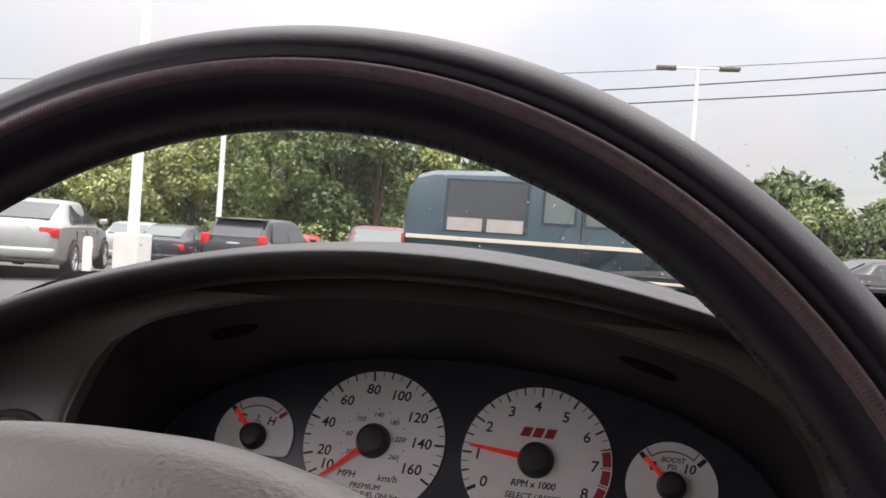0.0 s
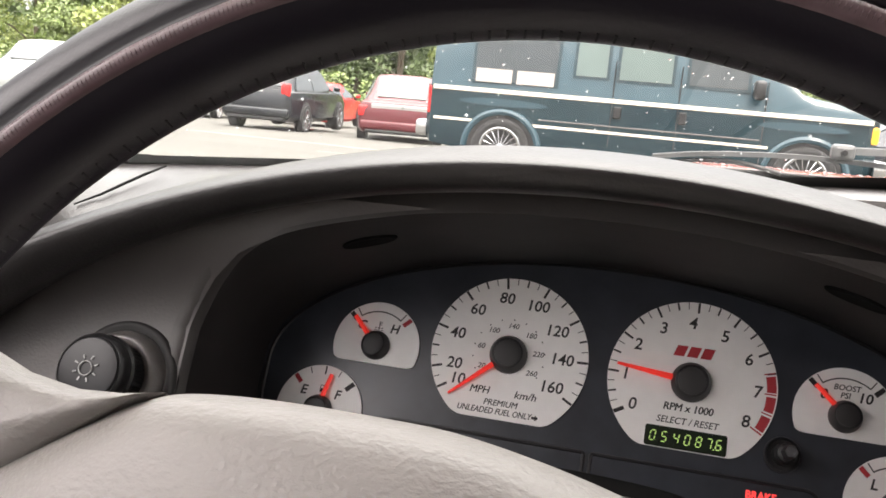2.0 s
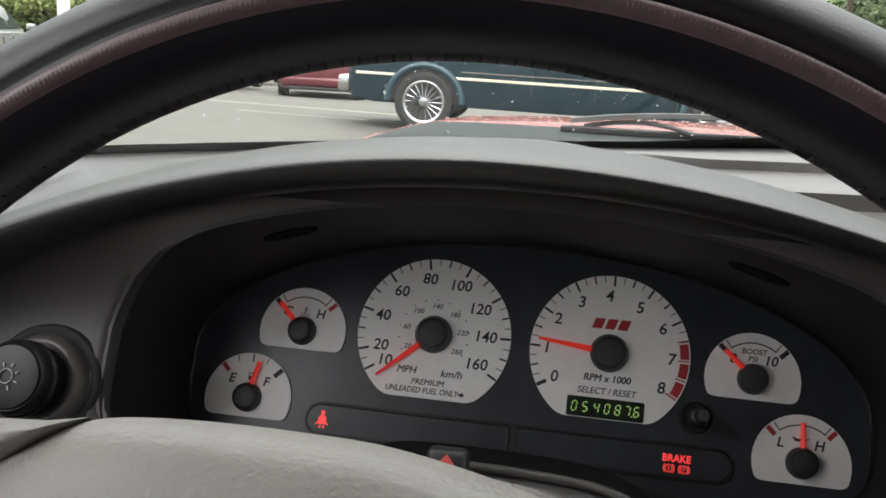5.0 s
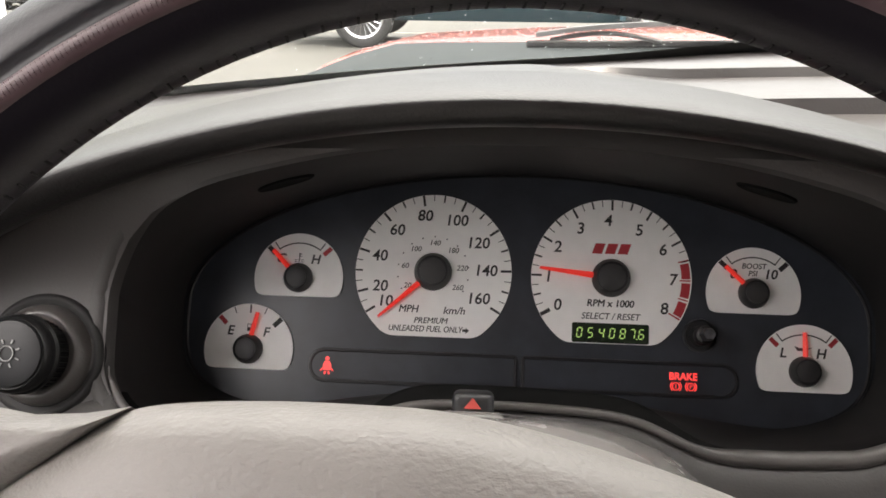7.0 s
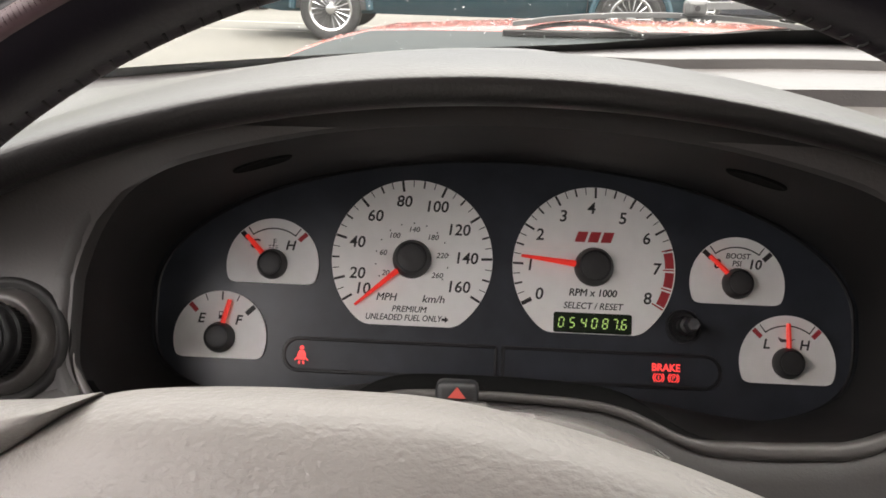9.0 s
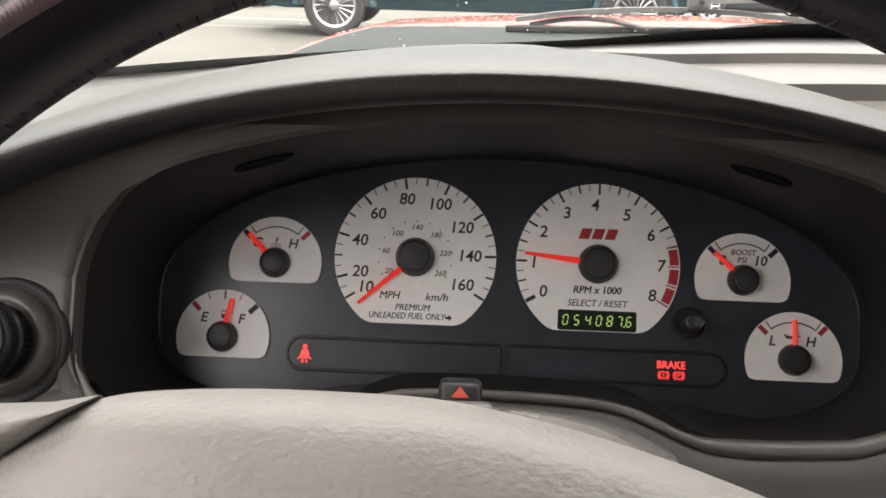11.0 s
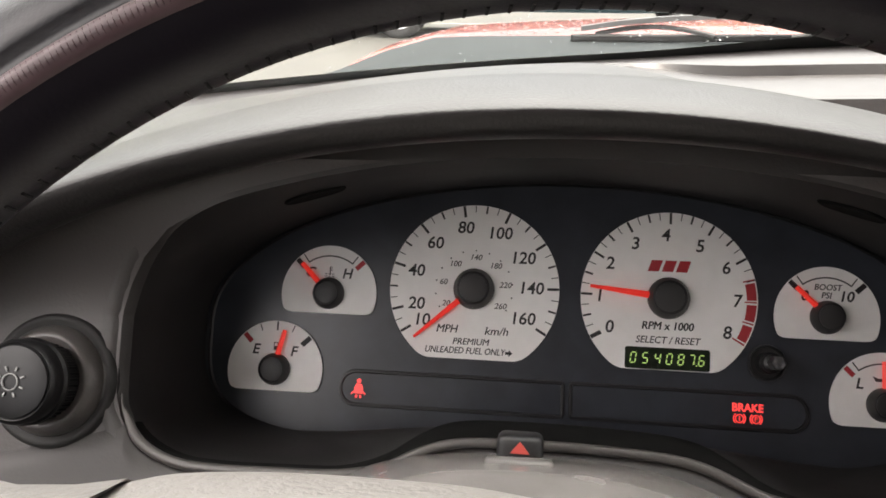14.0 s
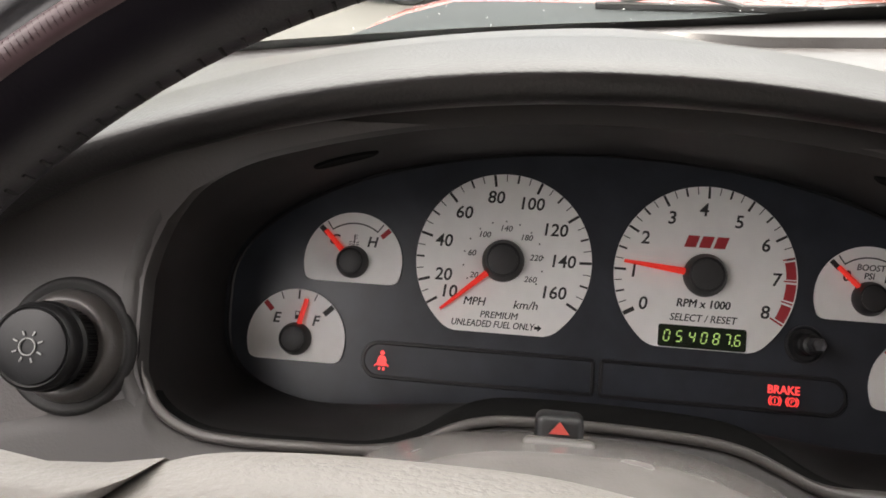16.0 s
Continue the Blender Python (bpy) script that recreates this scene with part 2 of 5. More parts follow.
def tube(points, r, seg=8):
    """A round bar along points; r a number or one per point."""
    pts = [Vector(p) for p in points]
    rings = []
    side = None
    for i, p in enumerate(pts):
        d = (pts[min(i + 1, len(pts) - 1)] - pts[max(i - 1, 0)]).normalized()
        if side is None:
            side = d.orthogonal().normalized()
        side = (side - d * side.dot(d)).normalized()
        up = d.cross(side)
        q = r[i] if isinstance(r, (list, tuple)) else r
        rings.append([p + q * (math.cos(2 * math.pi * k / seg) * side + math.sin(2 * math.pi * k / seg) * up) for k in range(seg)])
    return grid(rings, close=True, cap=True)


def merge(bm, other):
    me = bpy.data.meshes.new("join")
    other.to_mesh(me)
    other.free()
    bm.from_mesh(me)
    bpy.data.meshes.remove(me)
    return bm


def rounded(w, h, r, n=6, cx=0.0, cy=0.0):
    pts = []
    for k, (sx, sy) in enumerate(((1, 1), (-1, 1), (-1, -1), (1, -1))):
        for i in range(n + 1):
            a = math.pi / 2 * (k + i / n)
            pts.append((cx + sx * (w / 2 - r) + r * math.cos(a), cy + sy * (h / 2 - r) + r * math.sin(a)))
    return pts


def text(name, words, size, mat, parent, x, y, z, shear=0.12, wide=1.0, thick=0.0, turn=0.0, label="", bold=0.0, heavy=0.0):
    """Raised writing in the local xy plane of its parent, centred on x, y."""
    cu = bpy.data.curves.new(name, "FONT")
    cu.body, cu.size, cu.shear, cu.extrude, cu.offset = words, size, shear, thick or size * 0.012, bold
    cu.align_x, cu.align_y, cu.resolution_u = "CENTER", "CENTER", 3
    tmp = bpy.data.objects.new(name, cu)
    scene.collection.objects.link(tmp)
    me = bpy.data.meshes.new_from_object(tmp.evaluated_get(bpy.context.evaluated_depsgraph_get()))
    bpy.data.objects.remove(tmp)
    bpy.data.curves.remove(cu)
    me.transform(Matrix.Diagonal((wide, 1, 1, 1)))
    if heavy:
        bm = bmesh.new()
        for dx, dy in ((-heavy, 0.0), (heavy, 0.0), (0.0, heavy * 0.7), (0.0, -heavy * 0.7)):
            me.transform(Matrix.Translation((dx, dy, 0)))
            bm.from_mesh(me)
            me.transform(Matrix.Translation((-dx, -dy, 0)))
        bm.to_mesh(me)
        bm.free()
    me.materials.clear()
    me.materials.append(mat)
    return obj(name, me, parent, pose(x, y, z, 0, 0, turn), label)


def lerp(a, b, s):
    return a + (b - a) * s


def smoothstep(a, b, x):
    s = min(max((x - a) / (b - a), 0.0), 1.0)
    return s * s * (3 - 2 * s)


# The gauge frame: u right, v up the sloping gauge plate, w towards the driver.
TILT = 63.51
GM = pose(0, 0, 0.95, TILT, 0, 0)
GI = GM.inverted()


def g2w(u, v, w):
    return GM @ Vector((u, v, w))


# ---- ground ----
def ground_z(y):
    return -0.04 * min(max(y - 11.0, 0.0), 19.0)


xs = [-900, -300, -100] + list(range(-60, 61, 4)) + [100, 300, 900]
ys = [-900, -200, -60, -30, -12, 0, 6, 11] + [11 + k for k in range(1, 20)] + [36, 60, 120, 300, 900]
bm = grid([[(x, y, ground_z(y)) for x in xs] for y in ys])
ground = part("ground", bm, M_ASPHALT, None)
tagged(ground, "worn grey asphalt of a car sales lot", "ground", kind="structure")


def road_line(x0, y0, x1, y1, wid=0.1):
    d = Vector((x1 - x0, y1 - y0)).normalized()
    s = Vector((-d.y, d.x)) * wid / 2
    n = 14
    rings = []
    for k in range(n + 1):
        x, y = lerp(x0, x1, k / n), lerp(y0, y1, k / n)
        rings.append([(x - s.x, y - s.y, ground_z(y - s.y) + 0.006), (x + s.x, y + s.y, ground_z(y + s.y) + 0.006)])
    ob = part("road_line", grid(rings), M_LINE, None)
    tagged(ob, "faded painted parking line on the asphalt", "road marking", "parking lines", "structure")


road_line(-8.0, 13.9, 3.0, 13.0)
road_line(-4.6, 11.4, 2.0, 11.0, 0.06)


# ---- dashboard ----
def brow_top(u):
    x = u + 0.0055
    v = 0.0711 - 0.835 * x * x + 0.6 * x ** 4
    return v, 0.1004 + 0.5 * v


def brow_lip(u):
    x = u - 0.002
    v = 0.0433 - 0.766 * x * x - 2.2 * x ** 4
    return v, 0.1317 + 0.5 * v


def screen_base(x):
    return 0.394 - 0.877 * (x - 0.36) ** 2


def sill(x):
    """Height of the dash top where it meets the windscreen; a little lower before the driver."""
    return 1.037 - 0.0065 * smoothstep(0.30, 0.05, x)


dash = thing("dashboard", "grey grained vinyl dashboard with a hooded gauge binnacle", "dashboard", pose(0, 0, 0))

# The padded brow: from the lip round the front, over the crest and on to the foot of the windscreen.
US = [-0.34 + 0.68 * k / 68 for k in range(69)]
rings = []
for u in US:
    lv, lw = brow_lip(u)
    tv, tw = brow_top(u)
    lip, top = g2w(u, lv, lw), g2w(u, tv, tw)
    base = Vector((u * 1.0 if abs(u) < 0.3 else u, max(screen_base(u), -0.03), 1.037))
    step = smoothstep(0.02, 0.12, u)
    side = smoothstep(0.17, 0.23, abs(u))
    ring = [lip + Vector((0, 0.032 + 0.055 * side, 0.005 + 0.006 * side)), lip + Vector((0, 0.030, 0.005)), lip + Vector((0, 0.012, 0.001)), lip + Vector((0, 0.003, -0.0005)), lip]
    crest = top + Vector((0, 0.004, 0.0002))
    nose = Vector((u, lip.y - 0.0155, lerp(lip.z, crest.z, 0.70)))
    for k in range(1, 8):
        th = math.pi / 2 * k / 7
        ring.append(Vector((u, lip.y + (nose.y - lip.y) * math.sin(th), nose.z - (nose.z - lip.z) * math.cos(th) ** 0.9)))
    for k in range(1, 14):
        th = math.pi / 2 * k / 14
        ring.append(Vector((u, crest.y - (crest.y - nose.y) * math.cos(th) ** 0.82, nose.z + (crest.z - nose.z) * math.sin(th) ** 0.92)))
    ring += [crest, top + Vector((0, 0.02, -0.0012)), top + Vector((0, 0.05, -0.008))]
    rings.append(ring)
bm = grid(rings)
part("brow", bm, M_DASH_SHADE, dash, "padded grey vinyl brow over the gauges", smooth=True, sharp=80)

XS = [-0.50 + 1.6 * k / 128 for k in range(129)]
rings = []
for x in XS:
    u = min(max(x, -0.34), 0.34)
    tv, tw = brow_top(u)
    front = g2w(u, tv, tw) + Vector((0, 0.028, -0.004))
    yb = max(screen_base(x), front.y + 0.06)
    s = smoothstep(0.0, 0.14, x)
    zb = sill(x)
    steps = [(yb + 0.05, zb + 0.001), (yb, zb), (lerp(yb, 0.305, s) if s else yb, zb), (lerp(yb - 0.004, 0.30, s), zb - 0.002 * s),
             (lerp(yb - 0.006, 0.298, s), zb - 0.010 * s), (lerp(yb - 0.008, 0.21, s), zb - 0.011 * s), (lerp(yb - 0.010, 0.205, s), zb - 0.013 * s),
             (lerp(yb - 0.012, 0.203, s), zb - 0.025 * s), (lerp(yb - 0.03, 0.19, s), zb - 0.027 * s)]
    ring = [Vector((x, max(y, front.y + 0.05), z)) for y, z in steps]
    last = ring[-1]
    for k in range(1, 7):
        f = k / 6
        p = last.lerp(Vector((x, front.y, front.z)), f)
        p.z += 0.006 * math.sin(math.pi * f) * (1 - s)
        ring.append(p)
    rings.append(ring)
part("dash_top", grid(rings), M_DASH, dash, "smooth grey dash top with stepped ridges", smooth=True, sharp=35)

part("corner_seam", tube([(-0.2673, 0.0008, 1.0348), (-0.2706, -0.0165, 1.0309), (-0.2763, -0.0295, 1.0257), (-0.2836, -0.0393, 1.0201), (-0.2966, -0.0458, 1.0137)], [0.0005, 0.0009, 0.0009, 0.0008, 0.0005], 8), M_MATT, dash, "dark joint between the dash top and the pillar trim", smooth=True)

# The face panel and the cavity round the gauges.
BEZEL = [(-0.1908, -0.030), (-0.1900, -0.0595), (-0.187, -0.0685), (-0.1798, -0.0792), (-0.1647, -0.0862), (-0.1458, -0.0878), (-0.1227, -0.0875), (-0.095, -0.0865), (-0.076, -0.0825),
         (-0.062, -0.0755), (-0.050, -0.0715), (-0.0345, -0.0698), (-0.005, -0.0695), (0.0154, -0.0700), (0.0297, -0.0707), (0.0420, -0.0720), (0.0530, -0.0747), (0.064, -0.0793), (0.0755, -0.0842),
         (0.0874, -0.0868), (0.1107, -0.0873), (0.1342, -0.0862), (0.1459, -0.0852), (0.160, -0.0806), (0.172, -0.073), (0.186, -0.055), (0.191, -0.030)]


def bezel_rise(u):
    """How far the dark inner face stands up from the lower edge."""
    return 0.003 + 0.0057 * smoothstep(0.10, 0.045, abs(u))


OPEN = [(u, v if abs(u) > 0.168 else v + bezel_rise(u) - 0.002, 0.100 if abs(u) > 0.168 else 0.092) for u, v in BEZEL]
HALF = [(0.190, -0.024), (0.186, -0.013), (0.178, -0.002), (0.165, 0.009), (0.150, 0.0165), (0.135, 0.0220), (0.120, 0.0260), (0.105, 0.0295), (0.090, 0.0325), (0.075, 0.0350), (0.060, 0.0368), (0.045, 0.0382), (0.030, 0.0390), (0.015, 0.0395)]
arch = []
for u, v in HALF + [(0.0, 0.0396)] + [(-u, v) for u, v in reversed(HALF)]:
    f = smoothstep(-0.024, 0.020, v)
    arch.append((u, v, lerp(0.101, brow_lip(u)[1] - 0.016, f)))
rough_loop = arch + OPEN


def spline(a, b, c, d, f):
    return tuple(0.5 * (2 * q + (r - p) * f + (2 * p - 5 * q + 4 * r - t_) * f * f + (3 * q - p - 3 * r + t_) * f ** 3) for p, q, r, t_ in zip(a, b, c, d))


loop = []
for k in range(len(rough_loop)):
    n = len(rough_loop)
    for f in (0.0, 0.34, 0.67):
        loop.append(spline(rough_loop[k - 1], rough_loop[k], rough_loop[(k + 1) % n], rough_loop[(k + 2) % n], f))
# ring of the lens round the gauge plate
lens = []
for u, v, w in loop:
    a = math.atan2((v + 0.02) * 1.9, u)
    ru = 0.192
    cu, sv = math.cos(a), math.sin(a)
    e = 0.48 if sv < 0 else 1.0
    lu = ru * math.copysign(abs(cu) ** e, cu)
    lv = -0.022 + (0.079 if sv > 0 else 0.061) * math.copysign(abs(sv) ** e, sv)
    lens.append((lu, lv))


def loop_ring(f, shrink=0.0):
    out = []
    for (u, v, w), (lu, lv) in zip(loop, lens):
        out.append((lerp(u, lu, f), lerp(v, lv, f) + shrink, lerp(w, 0.003, f)))
    return out


def bulge(f, amount):
    cx, cy = 0.0, -0.02
    return [(cx + (p[0] - cx) * (1 + amount), cy + (p[1] - cy) * (1 + amount), p[2]) for p in loop_ring(f)]


# the lip of the opening rolls over from the face panel into the cavity
def lip_ring(scale, drop):
    out = []
    for u, v, w in loop:
        out.append((u * scale, -0.02 + (v + 0.02) * (1 + (scale - 1) * 0.7), w - drop))
    return out


def under_brow(side_ring, pull):
    out = []
    for (u, v, w), p in zip(loop, side_ring):
        h = smoothstep(0.190, 0.140, abs(u)) * smoothstep(-0.022, 0.012, v)
        q = GI @ (g2w(u, *brow_lip(u)) + Vector((0, 0.020, 0.004)))
        q = Vector((u, v, w)).lerp(q, pull)
        out.append(tuple(lerp(p[n], q[n], h) for n in range(3)))
    return out


rings = [under_brow(lip_ring(1.055, 0.0002), 1.0), under_brow(lip_ring(1.038, -0.0008), 0.7), under_brow(lip_ring(1.022, 0.0004), 0.4), under_brow(lip_ring(1.008, 0.0028), 0.15), under_brow(lip_ring(0.999, 0.0070), 0.0),
         bulge(0.12, -0.002), loop_ring(0.3), bulge(0.6, 0.01), bulge(0.85, 0.008), loop_ring(1.0)]
part("opening_lip", grid(rings[:5], close=True), M_PANEL_HALFSHADE, dash, "rolled edge of the gauge opening", GM, smooth=True, sharp=80)
part("cluster_surround", grid(rings[4:], close=True), M_PANEL_SHADE, dash, "recessed plastic surround of the gauges, coloured dark for shade", GM, smooth=True, sharp=60)

rings = []
for u in US[10:59]:
    p = g2w(u, *brow_lip(u)) + Vector((0, 0.026, 0.006))
    q = GI @ p
    rings.append([tuple(q), (u, lerp(q.y, 0.075, 0.5) + 0.004, 0.07), (u * 0.98, 0.080 - 0.9 * u * u, 0.0), (u * 0.97, 0.050 - 0.9 * u * u, -0.02)])
part("binnacle_roof", grid(rings), M_BLACK, dash, "hidden roof of the binnacle", GM)

# lower bezel lip; its rounded edge is coloured lighter as a highlight
low = []
for k in range(1, len(BEZEL) - 2):
    for f in (0.0, 0.25, 0.5, 0.75):
        low.append(spline(BEZEL[k - 1], BEZEL[k], BEZEL[k + 1], BEZEL[k + 2], f))
rad = [(0.0019 + 0.0017 * smoothstep(0.07, 0.10, low[k][0])) * smoothstep(0, 8, min(k, len(low) - 1 - k) + 0.4) + 0.0003 for k in range(len(low))]
part("bezel_edge", tube([(u, v, 0.0985) for u, v in low], rad, 12), M_PANEL_LIT, dash, "rounded lower edge of the binnacle", GM, smooth=True, sharp=80)
rings = []
for u, v in low[6:-6]:
    h = bezel_rise(u)
    rings.append([(u, v - 0.001, 0.0995), (u, v + h * 0.35, 0.0990), (u, v + h * 0.75, 0.0972), (u, v + h * 0.95, 0.0955), (u, v + h, 0.0935), (u, v + h * 0.8, 0.088), (u, v - 0.002, 0.070)])
# matt black here paints the shade behind the lower edge
part("bezel_inner", grid(rings), M_MATT, dash, "inner face of the lower edge, coloured black for shade", GM, smooth=True, sharp=80)

# face panel left and right of the opening, and the one below
def face_panel(sign):
    rings = []
    edge = [p for p in arch if p[0] * sign > 0.05] + [p for p in OPEN if p[0] * sign > 0.168]
    edge.sort(key=lambda p: p[1], reverse=True)
    for u, v, w in edge:
        out_u = sign * 0.36
        ring = []
        for k in range(9):
            f = (k / 8) ** 1.2
            uu = lerp(u * 1.012, out_u, f)
            lv, lw = brow_lip(max(min(uu, 0.34), -0.34))
            s = (v + 0.09) / 0.13
            vv = lerp(v - (0.001 if v < -0.05 else 0.0), min(lerp(-0.12, lv + 0.004, max(s, 0.0)), lv + 0.006), smoothstep(0, 1, f))
            top_w = lw - 0.009
            ww = lerp(w - 0.001, lerp(0.100, top_w, smoothstep(0.5, 1.0, s)), f) - 0.018 * f * f
            ring.append((uu, vv, ww))
        rings.append(ring)
    return grid(rings)


part("face_panel", face_panel(-1), M_PANEL, dash, "dark grey grained panel beside the gauges", GM, smooth=True, sharp=70)
part("face_panel", face_panel(1), M_PANEL, dash, "dark grey grained panel beside the gauges", GM, smooth=True, sharp=70)
rings = []
for u, v, w in [(-0.36, -0.115, 0.085)] + [(u, v - 0.0015, 0.0965) for u, v in low[4:-4]] + [(0.36, -0.115, 0.085)]:
    rings.append([(u, v, w), (u, v - 0.004, w + 0.0045), (u, v - 0.012, w + 0.006), (u * 1.01, v - 0.05, w + 0.004), (u * 1.02, v - 0.16, w - 0.03), (u * 1.02, v - 0.35, w - 0.06)])
part("knee_panel", grid(rings), M_PANEL_HALFSHADE, dash, "grey lower dash panel, darkened for shade", GM, smooth=True, sharp=70)

# two black ovals on the cavity roof, painting the dark of oval recesses
def cavity_roof(u, f, inward):
    k = min(range(len(loop)), key=lambda n: abs(loop[n][0] - u) + (1.0 if loop[n][1] < 0.0 else 0.0))
    k2 = k + 1 if (loop[k][0] > u) else k - 1
    g = (loop[k][0] - u) / (loop[k][0] - loop[k2][0])
    (lu, lv), (mu, mv) = lens[k], lens[k2]
    u0, v0, w0 = (lerp(p, q, g) for p, q in zip(loop[k], loop[k2]))
    return (lerp(u0, lerp(lu, mu, g), f), lerp(v0, lerp(lv, mv, g), f) - inward, lerp(w0, 0.003, f))


for uc in (-0.103, 0.097):
    rings = []
    for scale, inward in ((1.0, -0.003), (1.0, 0.0007), (0.94, 0.0013), (0.84, 0.0011), (0.5, 0.0010), (0.02, 0.0010)):
        ring = []
        for k in range(28):
            c, q = math.cos(2 * math.pi * k / 28), math.sin(2 * math.pi * k / 28)
            ring.append(cavity_roof(uc + 0.0140 * scale * math.copysign(abs(c) ** 0.8, c), 0.30 + 0.062 * scale * q, inward))
        rings.append(ring)
    part("vent_recess", grid(rings, close=True, cap=True), M_MATT, dash, "small black oval painted as a shaded recess", GM, smooth=True, sharp=40)

# ---- instrument cluster ----
cluster = thing("instrument_cluster", "black gauge cluster with six silver-white dials and red needles", "gauge cluster", GM)
pts = []
for k in range(96):
    a = 2 * math.pi * k / 96
    cu, sv = math.cos(a), math.sin(a)
    e = 0.48 if sv < 0 else 1.0
    pts.append((0.199 * math.copysign(abs(cu) ** e, cu), -0.022 + (0.083 if sv > 0 else 0.066) * math.copysign(abs(sv) ** e, sv)))
part("gauge_plate", slab(pts, -0.012, 0.0), M_HAZED_PLATE, cluster, "matt black gauge plate, tinted blue-grey for lens haze")
rim = [(x * 0.955, (y + 0.022) * 0.955 - 0.022, 0.0008) for x, y in pts]
part("plate_ridge", tube(rim + [rim[0]], 0.0011, 6), M_BLACK, cluster, "thin raised ridge round the plate", smooth=True)


def dial_outline(r, flat, corner):
    a0 = math.asin(flat / r)
    pts = []
    n = 72
    for k in range(n + 1):
        a = a0 + 0.10 + (math.pi - 2 * a0 - 0.20) * k / n
        pts.append((r * math.cos(a), r * math.sin(a)))
    xe = math.sqrt(r * r - flat * flat)
    for s in (-1, 1):
        x1 = s * (xe - corner)
        px, py = pts[-1] if s < 0 else (x1, flat)
        qx, qy = (x1, flat) if s < 0 else pts[0]
        cxx, cyy = s * xe * 0.995, flat
        for k in range(1, 6):
            f = k / 6
            pts.append(((1 - f) ** 2 * px + 2 * f * (1 - f) * cxx + f * f * qx, (1 - f) ** 2 * py + 2 * f * (1 - f) * cyy + f * f * qy))
        pts.append((qx, qy)) if s < 0 else None
        if s < 0:
            pts.append((-x1, flat))
    return pts


Z1, Z2 = 0.0012, 0.00125


def mark(bm, ang, r0, r1, wid):
    a = radians(ang)
    d, s = Vector((math.cos(a), math.sin(a), 0)), Vector((-math.sin(a), math.cos(a), 0)) * wid / 2
    merge(bm, slab([(p.x, p.y) for p in (d * r0 - s, d * r1 - s, d * r1 + s, d * r0 + s)], Z1 - 0.0003, Z1 + 0.0001))


def arc_band(a0, a1, r0, r1, n=16, z=None):
    out = [(r1 * math.cos(radians(lerp(a0, a1, k / n))), r1 * math.sin(radians(lerp(a0, a1, k / n)))) for k in range(n + 1)]
    out += [(r0 * math.cos(radians(lerp(a1, a0, k / n))), r0 * math.sin(radians(lerp(a1, a0, k / n)))) for k in range(n + 1)]
    return slab(out if a1 > a0 else list(reversed(out)), Z1 - 0.0003, z or Z1 + 0.0001)


def dial(name, u, v, r, flat, corner, label):
    d = part(name, slab(dial_outline(r, flat, corner), 0.0, Z1, 0.0003), M_DIAL, cluster, label, pose(u, v, 0.0006))
    return d


def hub_needle(d, r_hub, h, ang, length, base_w, tip=0.4):
    a = radians(ang)
    z0, z1 = h * 0.45, h * 0.62
    bm = bmesh.new()
    s = Vector((-math.sin(a), math.cos(a), 0))
    e = Vector((math.cos(a), math.sin(a), 0))
    ring0 = [e * r_hub * 0.3 + s * k * base_w / 2 for k in (-1, 1)]
    ring1 = [e * length + s * k * base_w * tip / 2 for k in (-1, 1)]
    lo = [bm.verts.new((*p.xy, z0)) for p in (ring0[0], ring1[0], ring1[1], ring0[1])]
    mid0, mid1 = bm.verts.new((*(e * r_hub * 0.3).xy, z1)), bm.verts.new((*(e * length).xy, lerp(z0, z1, 0.6)))
    for f in ((lo[0], lo[1], mid1, mid0), (lo[1], lo[2], mid1), (lo[2], lo[3], mid0, mid1), (lo[3], lo[0], mid0), (lo[3], lo[2], lo[1], lo[0])):
        bm.faces.new(f)
    part("needle", bm, M_NEEDLE, d, "red pointer")
    prof = [(r_hub * 1.05, Z1), (r_hub * 1.05, h * 0.3), (r_hub * 1.01, h * 0.5), (r_hub * 0.90, h * 0.85), (r_hub * 0.84, h), (r_hub * 0.76, h * 1.02), (r_hub * 0.73, h * 0.97), (r_hub * 0.70, h * 0.96)]
    hub = part("hub", lathe(prof, 40), M_BLACK, d, "round black needle hub", smooth=True, sharp=35)
    part("hub_face", lathe([(r_hub * 0.72, h * 0.955), (r_hub * 0.71, h * 0.985), (r_hub * 0.66, h), (r_hub * 0.2, h * 1.005)], 40), M_HUBTOP, hub, "flat dark grey face of the hub", smooth=True, sharp=35)


def writing(d, words, size, x, y, mat=None, shear=0.12, wide=1.0, turn=0.0, bold=0.0, heavy=0.0):
    return text("lettering", words, size, mat or M_INK, d, x, y, Z2, shear, wide, 0.00006, turn, bold=bold, heavy=heavy)


R = 0.0444
sp = dial("speedometer", -0.050, 0.0, R, -0.0366, 0.004, "silver-white speedometer dial marked 10 to 160")
bm = bmesh.new()
for k in range(31):
    mph = 10 + 5 * k
    ang = 212.7 - (mph - 10) * 1.619
    major = mph % 20 == 0 or mph == 10
    mark(bm, ang, R * (0.86 if major else 0.905 if mph % 10 == 0 else 0.915), R * 0.996, R * (0.030 if major else 0.022 if mph % 10 == 0 else 0.010))
tagged(part("tick_scale", bm, M_INK, sp), kind="stuff")
for mph, x, y in ((10, -0.0266, -0.0174), (20, -0.0299, -0.0090), (40, -0.0308, 0.0083), (60, -0.0216, 0.0233), (80, -0.0059, 0.0320), (100, 0.0122, 0.0297), (120, 0.0248, 0.0171), (140, 0.0297, 0.0015), (160, 0.0260, -0.0145)):
    writing(sp, str(mph), 0.0088, x, y, shear=0.1, wide=1.0, bold=0.00014)
bm = bmesh.new()
